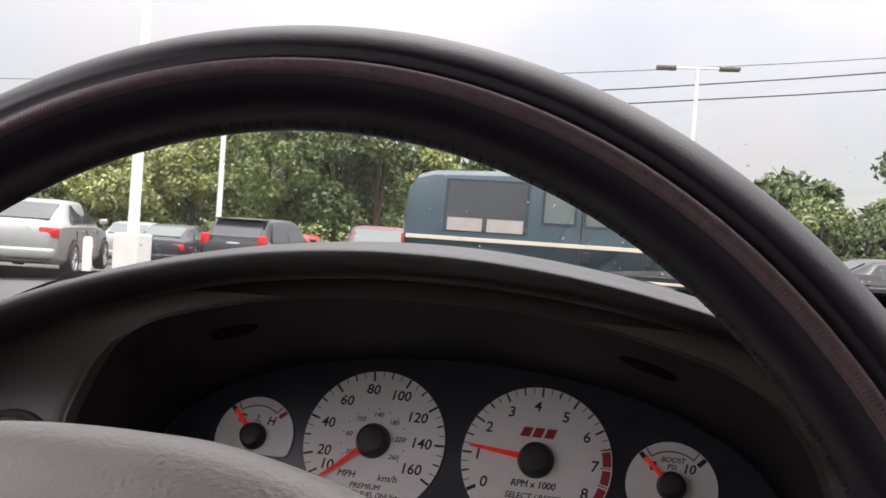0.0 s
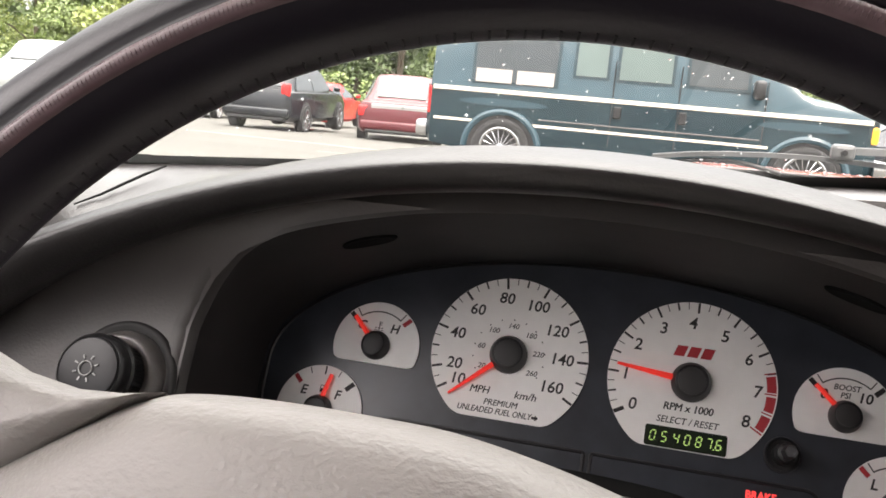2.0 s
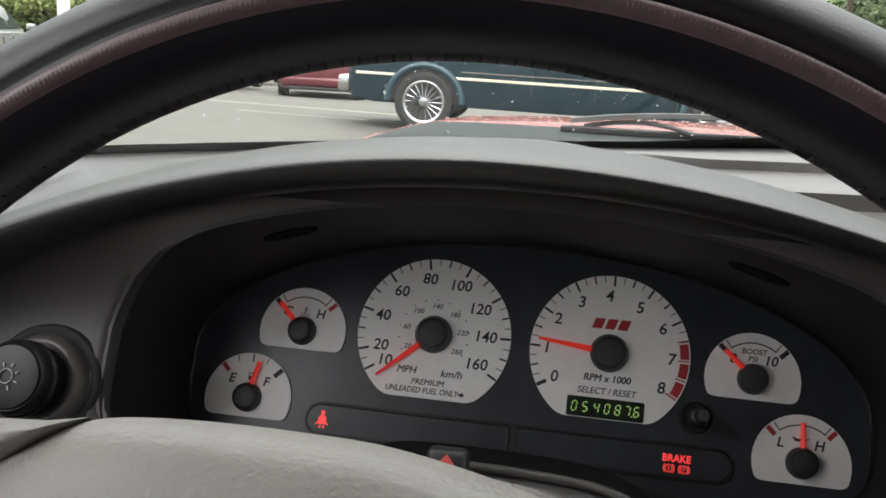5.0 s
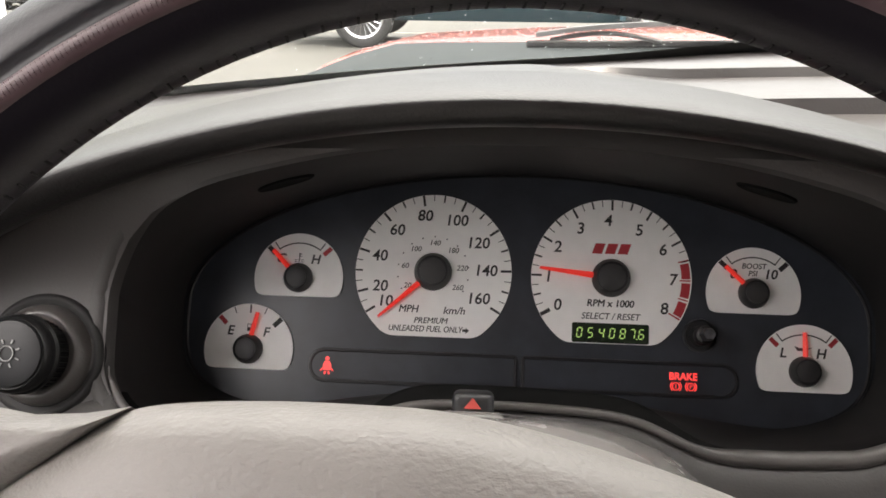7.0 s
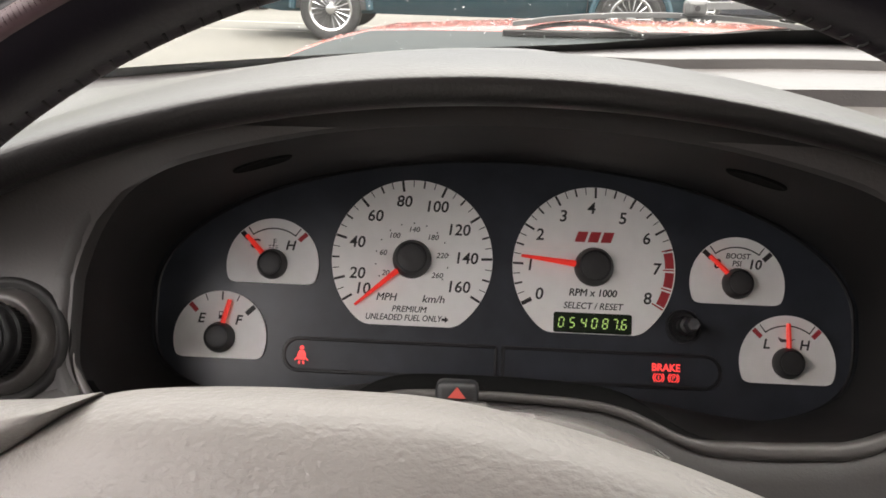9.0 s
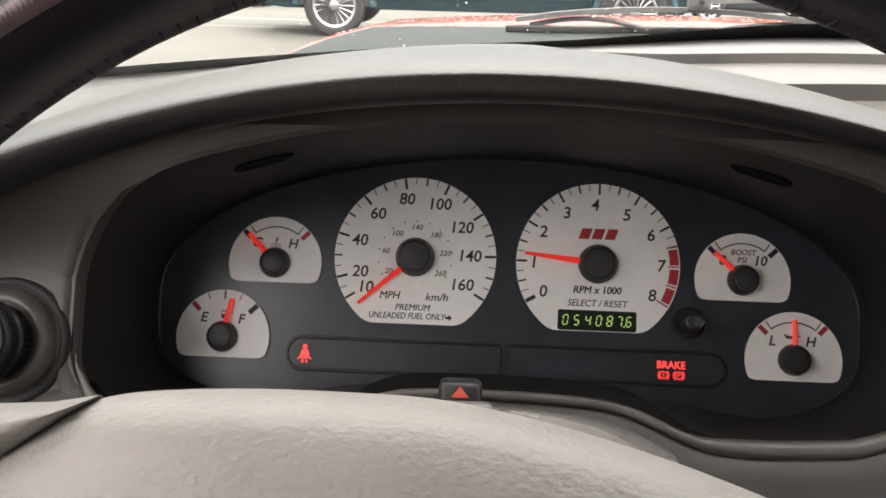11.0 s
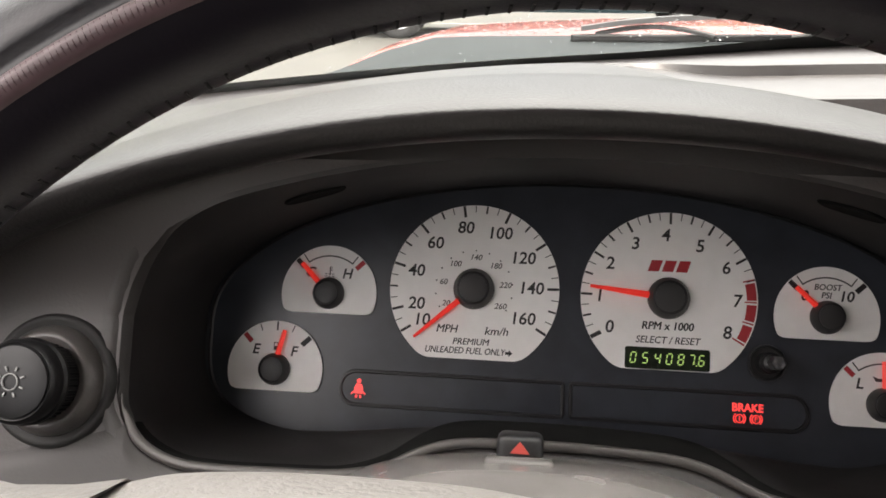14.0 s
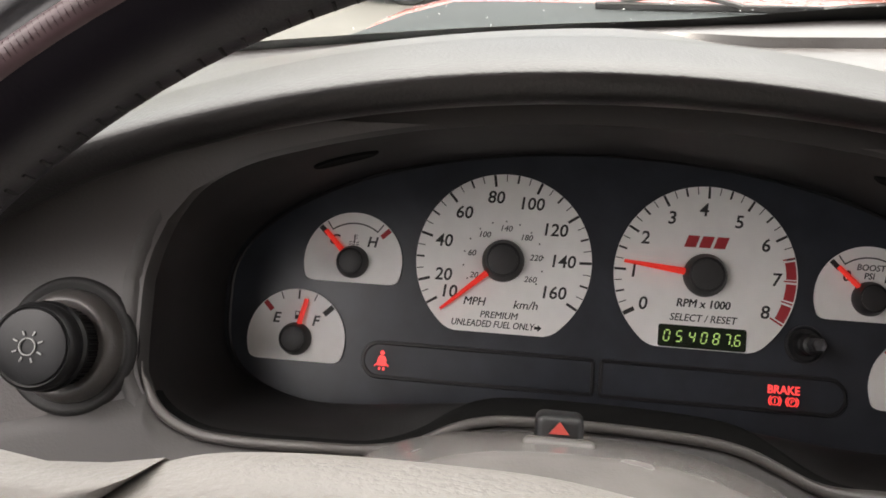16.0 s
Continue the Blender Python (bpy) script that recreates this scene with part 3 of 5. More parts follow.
for k in range(13):
    a = radians(89.2 + (140 - (20 + 20 * k)) * 1.003)
    merge(bm, slab([(0.455 * R * math.cos(a) + 0.00045 * math.cos(t), 0.455 * R * math.sin(a) + 0.00045 * math.sin(t)) for t in (0, 1.05, 2.1, 3.14, 4.19, 5.24)], Z1 - 0.0003, Z1 + 0.0001))
tagged(part("dot_scale", bm, M_INK, sp), kind="stuff")
for kmh in (20, 60, 100, 140, 180, 220, 260):
    a = radians(89.2 + (140 - kmh) * 1.003)
    writing(sp, str(kmh), 0.0042, 0.372 * R * math.cos(a), 0.372 * R * math.sin(a), M_INKLIGHT, shear=0.2, heavy=0.00006)
writing(sp, "MPH", 0.0058, -0.0132, -0.0214, shear=0.2, wide=0.96, heavy=0.0001)
writing(sp, "km/h", 0.0058, 0.0127, -0.0217, shear=0.2, wide=1.06, heavy=0.00007)
writing(sp, "PREMIUM", 0.0047, -0.0004, -0.0277, M_INK, shear=0.2, wide=0.98, heavy=0.00007)
writing(sp, "UNLEADED FUEL ONLY", 0.0047, -0.0033, -0.0324, M_INK, shear=0.2, wide=0.84, heavy=0.00007)
part("arrow", slab([(0.0178, -0.0332), (0.0196, -0.0332), (0.0196, -0.0342), (0.0216, -0.0325), (0.0196, -0.0308), (0.0196, -0.0318), (0.0178, -0.0318)], Z1 - 0.0002, Z1 + 0.0001), M_INK, sp)
hub_needle(sp, 0.0102, 0.0085, 221.5, 0.0400, 0.0036)

ta = dial("tachometer", 0.0497, 0.0, R, -0.0366, 0.004, "silver-white rev counter dial marked 0 to 8 with a red band")
bm = bmesh.new()
for k in range(27):
    val = k * 0.25
    major = val == int(val)
    mark(bm, 209.3 - val * 29.9, R * (0.865 if major else 0.90 if k % 2 == 0 else 0.91), R * 0.996, R * (0.048 if val == 0 else 0.027 if major else 0.022 if k % 2 == 0 else 0.010))
tagged(part("tick_scale", bm, M_INK, ta), kind="stuff")
for a0, a1, r0, r1 in ((14.2, 13.2, 0.86, 0.985), (11.6, -0.4, 0.875, 0.985), (-1.2, -2.2, 0.85, 0.985), (-3.6, -15.0, 0.875, 0.985), (-16.2, -17.2, 0.86, 0.985), (-18.6, -30.0, 0.875, 0.985), (-31.0, -32.2, 0.83, 0.985)):
    part("red_segment", arc_band(a1 + 1.5, a0 + 1.5, R * r0, R * r1, 6), M_REDINK, ta, "red piece of the rev limit band")
for k, (x, y) in enumerate(((-0.0294, -0.0161), (-0.0349, -0.0004), (-0.0299, 0.0166), (-0.0174, 0.0274), (-0.0021, 0.0323), (0.0152, 0.0273), (0.0284, 0.0166), (0.0341, 0.0), (0.0294, -0.0163))):
    writing(ta, str(k), 0.0090, x, y, shear=0.1, wide=1.0, bold=0.00014)
# the red badge as three slanted bars
for x0 in (-0.0108, -0.0037, 0.0034):
    part("badge_bar", slab([(x0, 0.0136), (x0 + 0.0056, 0.0136), (x0 + 0.0076, 0.0194), (x0 + 0.0020, 0.0194)], Z1 - 0.0003, Z1 + 0.0001, 0.0), M_REDINK, ta, "slanted red bar of the badge")
writing(ta, "RPM x 1000", 0.0056, -0.0002, -0.0144, shear=0.15, wide=0.94, heavy=0.00016)
writing(ta, "SELECT / RESET", 0.0050, 0.0, -0.0216, M_INK, shear=0.2, wide=0.95, heavy=0.00007)
lcd = part("odometer_window", slab(rounded(0.0424, 0.0110, 0.0012, 4, 0.0001, -0.0308), Z1 - 0.0003, Z1 + 0.0004, 0.0002), M_LCD, ta, "black odometer window")
SEG = {"0": "abcdef", "5": "acdfg", "4": "bcfg", "8": "abcdefg", "7": "abc", "6": "acdefg"}


def seven(bm, ch, x, y, w, h, t):
    sl = 0.14
    segs = {"a": (-w, h, w, h), "d": (-w, -h, w, -h), "g": (-w, 0, w, 0), "f": (-w, 0, -w, h), "b": (w, 0, w, h), "e": (-w, -h, -w, 0), "c": (w, -h, w, 0)}
    for s in SEG[ch]:
        x0, y0, x1, y1 = segs[s]
        d = Vector((x1 - x0, y1 - y0)).normalized()
        p0, p1 = Vector((x0, y0)) + d * t * 0.7, Vector((x1, y1)) - d * t * 0.7
        n = Vector((-d.y, d.x)) * t / 2
        merge(bm, slab([(x + q.x + sl * q.y, y + q.y) for q in (p0 - n, p1 - n, p1 + n, p0 + n)], Z1 + 0.00035, Z1 + 0.00055))


for k, ch in enumerate("0540876"):
    bm = bmesh.new()
    seven(bm, ch, (-0.0169, -0.0109, -0.0047, 0.0011, 0.0069, 0.0122, 0.0171)[k], -0.0308, 0.00125, 0.0026, 0.0005)
    part("digit", bm, M_DIGIT, ta, "green seven-bar digit")
part("decimal_point", slab([(0.0143, -0.0338), (0.0149, -0.0338), (0.0149, -0.0332), (0.0143, -0.0332)], Z1 + 0.00035, Z1 + 0.00055), M_DIGIT, ta)
hub_needle(ta, 0.0102, 0.0085, 173.6, 0.0400, 0.0040)

r = 0.0256
for name, u, v, flat, lab, left, right, ang, icon in (
        ("temperature_gauge", -0.1271, -0.0060, -0.0106, "small silver-white coolant temperature dial", "C", "H", 134, "temp"),
        ("fuel_gauge", -0.1533, -0.0475, -0.0112, "small silver-white fuel dial", "E", "F", 77, "fuel"),
        ("boost_gauge", 0.1276, -0.0058, -0.0112, "small silver-white boost pressure dial", "0", "10", 137, "boost"),
        ("oil_gauge", 0.1545, -0.0475, -0.0112, "small silver-white oil pressure dial", "L", "H", 91, "oil")):
    d = dial(name, u, v, r, flat, 0.005, lab)
    dark = bmesh.new()
    if icon == "fuel":
        mark(dark, 90, r * 0.80, r * 0.985, 0.0009)
        mark(dark, 112, r * 0.84, r * 0.985, 0.0005)
        mark(dark, 68, r * 0.84, r * 0.985, 0.0005)
        mark(dark, 44, r * 0.75, r * 0.985, 0.0027)
    else:
        merge(dark, arc_band(54, 126, r * 0.768, r * 0.795, 14))
        mark(dark, 126, r * 0.77, r * 0.975, 0.0006)
        mark(dark, 54, r * 0.77, r * 0.975, 0.0006)
        if icon != "oil":
            mark(dark, 136, r * 0.76, r * 0.985, 0.0026)
        if icon == "boost":
            mark(dark, 43, r * 0.76, r * 0.985, 0.0026)
    tagged(part("tick_scale", dark, M_INK, d), kind="stuff")
    for ang_r in {"temp": (44,), "fuel": (134,), "oil": (136, 46), "boost": ()}[icon]:
        one = bmesh.new()
        mark(one, ang_r, r * 0.76, r * 0.985, 0.0025)
        part("red_mark", one, M_REDINK, d)
    (lx, ly), (rx, ry) = {"temp": ((-0.0109, 0.0108), (0.0092, 0.0106)), "fuel": ((-0.0112, 0.0100), (0.0094, 0.0096)), "boost": ((-0.0111, 0.0103), (0.0092, 0.0106)), "oil": ((-0.0115, 0.0097), (0.0088, 0.0097))}[icon]
    writing(d, left, 0.0074, lx, ly, shear=0.2, bold=0.00016)
    writing(d, right, 0.0074, rx, ry, shear=0.2, bold=0.00016)
    bm = bmesh.new()
    if icon == "boost":
        writing(d, "BOOST", 0.0043, 0.0003, 0.0150, shear=0.2, wide=0.95, heavy=0.00007)
        writing(d, "PSI", 0.0043, -0.0004, 0.0109, shear=0.2, wide=0.95, heavy=0.00007)
        bm.free()
    else:
        if icon == "temp":
            merge(bm, slab([(-0.0003, 0.0098), (0.0003, 0.0098), (0.0003, 0.0142), (-0.0003, 0.0142)], Z1 - 0.0003, Z1 + 0.0001))
            for k in range(3):
                merge(bm, slab([(0.0003, 0.0120 + k * 0.0009), (0.0014, 0.0120 + k * 0.0009), (0.0014, 0.0123 + k * 0.0009), (0.0003, 0.0123 + k * 0.0009)], Z1 - 0.0003, Z1 + 0.0001))
            for y0 in (0.0088, 0.0100):
                for x0 in (-0.0028, -0.0010, 0.0010):
                    merge(bm, slab([(x0, y0), (x0 + 0.0014, y0 + 0.0002), (x0 + 0.0014, y0 + 0.0006), (x0, y0 + 0.0004)], Z1 - 0.0003, Z1 + 0.0001))
        elif icon == "fuel":
            merge(bm, slab([(-0.0014, 0.0100), (0.0010, 0.0100), (0.0010, 0.0122), (-0.0014, 0.0122)], Z1 - 0.0003, Z1 + 0.0001))
            for x0, y0, x1, y1 in ((-0.0014, 0.0122, -0.0010, 0.0142), (0.0006, 0.0122, 0.0010, 0.0142), (-0.0014, 0.0138, 0.0010, 0.0142)):
                merge(bm, slab([(x0, y0), (x1, y0), (x1, y1), (x0, y1)], Z1 - 0.0003, Z1 + 0.0001))
        else:
            merge(bm, slab([(-0.0036, 0.0112), (-0.0006, 0.0112), (-0.0006, 0.0128), (-0.0026, 0.0128), (-0.0050, 0.0138), (-0.0050, 0.0134)], Z1 - 0.0003, Z1 + 0.0001))
            merge(bm, slab([(0.0004, 0.0116), (0.0040, 0.0128), (0.0040, 0.0132), (0.0004, 0.0121)], Z1 - 0.0003, Z1 + 0.0001))
        part("symbol", bm, M_INK if icon == "fuel" else M_INKLIGHT, d)
    hub_needle(d, 0.0080, 0.0086, ang, r * 0.83, 0.0031, 0.8)

# the two warning lamp strips
for name, x0, x1, r0, r1 in (("warning_strip", -0.117, -0.0024, 0.0080, 0.0012), ("warning_strip", 0.0026, 0.1185, 0.0012, 0.0080)):
    def strip(grow):
        pts = []
        y0, y1 = -0.0628 - grow, -0.0464 + grow
        for cx, cy, rr, a0 in ((x1 + grow - r1, y1 - r1, r1, 0), (x0 - grow + r0, y1 - r0, r0, 90), (x0 - grow + r0, y0 + r0, r0, 180), (x1 + grow - r1, y0 + r1, r1, 270)):
            for k in range(7):
                a = radians(a0 + 15 * k)
                pts.append((cx + rr * math.cos(a), cy + rr * math.sin(a)))
        return pts
    st = part(name, slab(strip(-0.0004), -0.001, 0.0009), M_HAZED_PLATE, cluster, "dark smoked warning lamp strip")
    edge = [(x, y, 0.0006) for x, y in strip(0.0004)]
    part("strip_rim", tube(edge + [edge[0]], 0.0011, 6), M_BLACK, st, smooth=True)
    if x0 < 0:
        bm = slab([(-0.1098, -0.0575), (-0.1074, -0.0575), (-0.1056, -0.0575), (-0.1054, -0.0545), (-0.1064, -0.0525), (-0.1090, -0.0525), (-0.1100, -0.0548)], 0.0009, 0.0012)
        merge(bm, slab([(-0.1077 + 0.0012 * math.cos(k * 0.785), -0.0510 + 0.0012 * math.sin(k * 0.785)) for k in range(8)], 0.0009, 0.0012))
        merge(bm, slab([(-0.1115, -0.0574), (-0.1094, -0.0556), (-0.1094, -0.0566), (-0.1115, -0.0582)], 0.0009, 0.0012))
        merge(bm, slab([(-0.1060, -0.0556), (-0.1040, -0.0574), (-0.1040, -0.0582), (-0.1060, -0.0566)], 0.0009, 0.0012))
        merge(bm, slab([(-0.1094, -0.0598), (-0.1084, -0.0598), (-0.1082, -0.0582), (-0.1092, -0.0582)], 0.0009, 0.0012))
        merge(bm, slab([(-0.1070, -0.0598), (-0.1060, -0.0598), (-0.1062, -0.0582), (-0.1072, -0.0582)], 0.0009, 0.0012))
        part("belt_lamp", bm, M_WARN, st, "lit red seat belt lamp")
    else:
        text("brake_lamp", "BRAKE", 0.0056, M_WARN, st, 0.0899, -0.0530, 0.00095, 0.0, 0.92, 0.0001, label="lit red brake lamp", bold=0.00012)
        bm = bmesh.new()
        for cx in (0.0860, 0.0941):
            for a0, a1, r_in, r_out in ((0, 359.9, 0.00175, 0.0022), (-50, 50, 0.0027, 0.0031), (130, 230, 0.0027, 0.0031)):
                other = arc_band(a0, a1, r_in, r_out, 20, 0.0013)
                bmesh.ops.translate(other, verts=other.verts[:], vec=(cx, -0.0583, 0))
                merge(bm, other)
        merge(bm, slab([(0.0858, -0.0594), (0.0862, -0.0594), (0.0862, -0.0572), (0.0858, -0.0572)], 0.0009, 0.0013))
        part("parking_brake_lamp", bm, M_WARN, st, "two lit red ring lamps")
        text("parking_letter", "P", 0.0032, M_WARN, st, 0.0941, -0.0583, 0.0010, 0.0, 1.0, 0.0001)

# trip button
kb = part("trip_socket", lathe([(0.0094, 0.0), (0.0092, 0.0016), (0.0084, 0.0022), (0.0079, 0.0008), (0.0052, 0.0004)], 32), M_BLACK, cluster, "round socket of the trip button", pose(0.0988, -0.0302, 0), smooth=True)
tb = part("trip_button", lathe([(0.0056, 0.0), (0.0054, 0.008), (0.0047, 0.0088), (0.0045, 0.013), (0.0050, 0.0136), (0.0048, 0.0150), (0.0036, 0.0158)], 24), M_BLACK, kb, "black push button", smooth=True, sharp=35)
# the tip is lighter than the black button to paint its highlight
part("button_tip", lathe([(0.0036, 0.015), (0.0036, 0.0235), (0.0030, 0.0248), (0.0016, 0.0251), (0.0002, 0.0250)], 6), M_TIP, tb, "tip coloured grey for the button's highlight")
part("socket_ring", tube([(0.0090 * math.cos(k * 0.2618), 0.0090 * math.sin(k * 0.2618), 0.0019) for k in range(25)], 0.00042, 6), M_TIP, kb, "thin bright ring", smooth=True)

# ---- headlight switch ----
hs = thing("headlight_switch", "round black headlight switch knob with a white lamp symbol", "switch", GM @ pose(-0.2212, -0.0557, 0.088))
# the ring's dark colour paints the shade round the knob
part("switch_dish", lathe([(0.0292, 0.0095), (0.0284, 0.0122), (0.0270, 0.0134), (0.0255, 0.0132), (0.0235, 0.0122), (0.0200, 0.0118)], 56), M_PANEL_SHADE, hs, "dished ring round the knob, coloured dark for shade", smooth=True, sharp=75)
part("switch_collar", lathe([(0.0236, 0.0112), (0.0234, 0.0135), (0.0226, 0.0160), (0.0210, 0.0186), (0.0195, 0.0200), (0.0182, 0.0200), (0.0164, 0.0185)], 56), M_PANEL_LIT, hs, "grey conical collar", smooth=True, sharp=75)
kn = part("switch_knob", lathe([(0.0156, 0.0150), (0.0156, 0.0285), (0.0170, 0.0290), (0.0178, 0.0300), (0.0178, 0.0316), (0.0168, 0.0326), (0.0170, 0.0340), (0.0172, 0.0372), (0.0166, 0.0392), (0.0154, 0.0404), (0.0146, 0.0400), (0.0142, 0.0410), (0.0100, 0.0420), (0.0002, 0.0424)], 56), M_KNOB, hs, "ribbed black knob", smooth=True, sharp=40)
bm = bmesh.new()
for k in range(40):
    a = 2 * math.pi * k / 40
    merge(bm, tube([(0.0158 * math.cos(a), 0.0158 * math.sin(a), 0.0195), (0.0159 * math.cos(a), 0.0159 * math.sin(a), 0.0285)], 0.0006, 5))
tagged(part("ribbing", bm, M_KNOB, kn, smooth=True), kind="stuff")
bm = arc_band(0, 359.9, 0.0030, 0.0034, 28, 0.0015)
for k in range(8):
    a = radians(22.5 + 45 * k)
    merge(bm, slab([(0.0045 * math.cos(a - 0.06), 0.0045 * math.sin(a - 0.06)), (0.0063 * math.cos(a - 0.05), 0.0063 * math.sin(a - 0.05)), (0.0063 * math.cos(a + 0.05), 0.0063 * math.sin(a + 0.05)), (0.0045 * math.cos(a + 0.06), 0.0045 * math.sin(a + 0.06))], 0.0009, 0.0013))
tagged(part("switch_symbol", bm, M_SYMBOL, kn, "white lamp symbol", pose(0, 0, 0.0418)), kind="stuff")

# ---- steering wheel ----
WR, WT = 0.1993, 0.0170
WM = pose(-0.0068, -0.3141, 0.9392, 71.04, 0, 0)
wheel = thing("steering_wheel", "black leather steering wheel with a grey airbag pad", "steering wheel", WM)


def rim_point(a, b, grow=0.0, flat=1.0):
    rr = WT + grow
    return ((WR + rr * math.cos(b)) * math.cos(a), (WR + rr * math.cos(b)) * math.sin(a), rr * flat * math.sin(b))


NA, NB = 144, 72
rings = []
for i in range(NA):
    a = 2 * math.pi * i / NA
    ring = []
    for j in range(NB):
        b = 2 * math.pi * j / NB
        groove = -0.0018 * math.exp(-((math.degrees(b) - 92) / 5) ** 2) + 0.0005 * math.exp(-((math.degrees(b) - 105) / 7) ** 2)
        ring.append(rim_point(a, b, groove))
    rings.append(ring)
bm = grid(rings + [rings[0]], close=True)
bmesh.ops.remove_doubles(bm, verts=bm.verts[:], dist=1e-6)
part("rim", bm, M_LEATHER, wheel, "black leather rim", smooth=True, sharp=80)


def stitches(b0, count, mat, name, span, label):
    bm = bmesh.new()
    for k in range(count):
        a = 2 * math.pi * k / count
        d = 2 * math.pi / count
        p = [rim_point(a + d * (f - 0.5) * 0.14, radians(b0 + s), (0.0012 if b0 < 120 else 0.0003) * (1 - abs(f - 0.5) * 1.4)) for f, s in ((0.0, -span), (0.25, -span / 2), (0.5, 0), (0.75, span / 2), (1.0, span))]
        merge(bm, tube(p, 0.00020 if b0 < 120 else 0.0004, 5))
    tagged(part(name, bm, mat, wheel, label, smooth=True), kind="stuff")


seam = [[rim_point(2 * math.pi * k / 180, radians(b_), g_) for b_, g_ in ((96, -0.0012), (97.5, 0.0003), (101, 0.0009), (105, 0.0011), (110, 0.0009), (114, 0.0002), (115.5, -0.0008))] for k in range(181)]
part("seam", grid(seam), M_SEAM_SHEEN, wheel, "mauve leather seam, lightened for its sheen", smooth=True, sharp=80)
stitches(105, 1000, M_STITCH, "front_stitching", 6.5, "mauve thread stitching")
stitches(178, 260, M_STITCHDARK, "inner_stitching", 7, "dark thread stitching")

# airbag pad: a domed cushion, the wheel being turned a little to the right
def pad_top(x):
    return 0.083 - 0.94 * max(x + 0.03, 0.0) ** 1.6 - 2.2 * max(-0.06 - x, 0.0) ** 2


PAD = [(x, pad_top(x)) for x in (0.126, 0.115, 0.10, 0.085, 0.07, 0.055, 0.04, 0.02, 0.0, -0.02, -0.04, -0.06, -0.08, -0.095)]
PAD += [(-0.1045, 0.0772), (-0.116, 0.0710), (-0.130, 0.0625), (-0.148, 0.050), (-0.158, 0.03), (-0.160, 0.0), (-0.150, -0.04), (-0.125, -0.075), (-0.08, -0.095), (-0.03, -0.104), (0.03, -0.108), (0.09, -0.105),
        (0.130, -0.09), (0.150, -0.06), (0.155, -0.03), (0.148, 0.0), (0.138, 0.018)]
PAD = [spline(PAD[k - 1], PAD[k], PAD[(k + 1) % len(PAD)], PAD[(k + 2) % len(PAD)], f) for k in range(len(PAD)) for f in (0.0, 0.25, 0.5, 0.75)]
rings = []
for f, z in ((0.76, -0.075), (0.87, -0.052), (0.95, -0.036), (0.988, -0.027), (1.0, -0.020), (0.990, -0.012), (0.965, -0.005), (0.92, 0.000), (0.84, 0.005), (0.7, 0.009), (0.5, 0.012), (0.3, 0.0135), (0.05, 0.014)):
    rings.append([((x + 0.01) * f - 0.01, y * f, z) for x, y in PAD])
part("airbag_pad", grid(rings, close=True, cap=True), M_PAD, wheel, "light grey grained airbag pad", smooth=True, sharp=70)
for pts in ([(-0.100, 0.0800), (-0.112, 0.0778), (-0.126, 0.0768), (-0.142, 0.0790), (-0.160, 0.0855), (-0.182, 0.098), (-0.197, 0.06), (-0.195, 0.02), (-0.156, 0.008), (-0.150, 0.036), (-0.1378, 0.0495), (-0.1205, 0.0642), (-0.1075, 0.0742)],
            [(0.143, 0.022), (0.160, 0.026), (0.192, 0.034), (0.199, -0.01), (0.192, -0.05), (0.160, -0.05), (0.160, -0.028), (0.153, 0.003)]):
    cx, cy = sum(p[0] for p in pts) / len(pts), sum(p[1] for p in pts) / len(pts)
    rings = [[(cx + (x - cx) * f, cy + (y - cy) * f - 0.5 * max(-0.021 - z, 0.0), z) for x, y in pts] for f, z in ((0.80, -0.050), (0.93, -0.034), (0.985, -0.025), (1.0, -0.0195), (0.988, -0.012), (0.955, -0.0065), (0.8, -0.003), (0.4, -0.001), (0.02, 0.0))]
    part("spoke", grid(rings, close=True, cap=True), M_PAD, wheel, "light grey spoke cover", smooth=True, sharp=75)
for sx in (-1, 1):
    rings = []
    for k in range(7):
        f = k / 6
        x, y = sx * lerp(0.07, 0.115, f), lerp(-0.07, -0.165, f)
        rings.append([(x - 0.02, y, -0.02), (x - 0.018, y, 0.004 - 0.004 * f), (x + 0.018, y, 0.004 - 0.004 * f), (x + 0.02, y, -0.02)])
    part("spoke", grid(rings, close=True, cap=True), M_PAD, wheel, "light grey spoke cover", smooth=True, sharp=70)

# ---- steering column ----
CM = pose(-0.0068, -0.3141, 0.9392, 71.04, 0, 0)
column = thing("steering_column", "grey plastic steering column shroud with a hazard switch", "steering column", CM)
rings = []
for z, gx, gy in ((-0.045, 0.066, 0.042), (-0.060, 0.074, 0.050), (-0.090, 0.082, 0.0585), (-0.117, 0.087, 0.0618), (-0.121, 0.088, 0.0622), (-0.126, 0.089, 0.0612), (-0.150, 0.095, 0.0575), (-0.172, 0.100, 0.0542), (-0.205, 0.107, 0.0505), (-0.235, 0.110, 0.0470)):
    ring = []
    for k in range(48):
        a = 2 * math.pi * k / 48
        c, s = math.cos(a), math.sin(a)
        ring.append((gx * math.copysign(abs(c) ** 0.8, c) - 0.008, gy * math.copysign(abs(s) ** 0.85, s), z))
    rings.append(ring)
part("shroud", grid(rings, close=True, cap=True), M_SHROUD, column, "grey satin column shroud", smooth=True, sharp=45)
hz = part("hazard_button", box(0.0172, 0.017, 0.013, (0, 0, 0), 0.003, 3), M_BLACK, column, "black hazard button with a red triangle", pose(-0.014, 0.0580, -0.160), smooth=True, sharp=50)
part("button_seat", box(0.026, 0.006, 0.008, (0, 0, 0), 0.0025, 3), M_SHROUD, column, "dark seat of the button", pose(-0.014, 0.0562, -0.152), smooth=True, sharp=50)
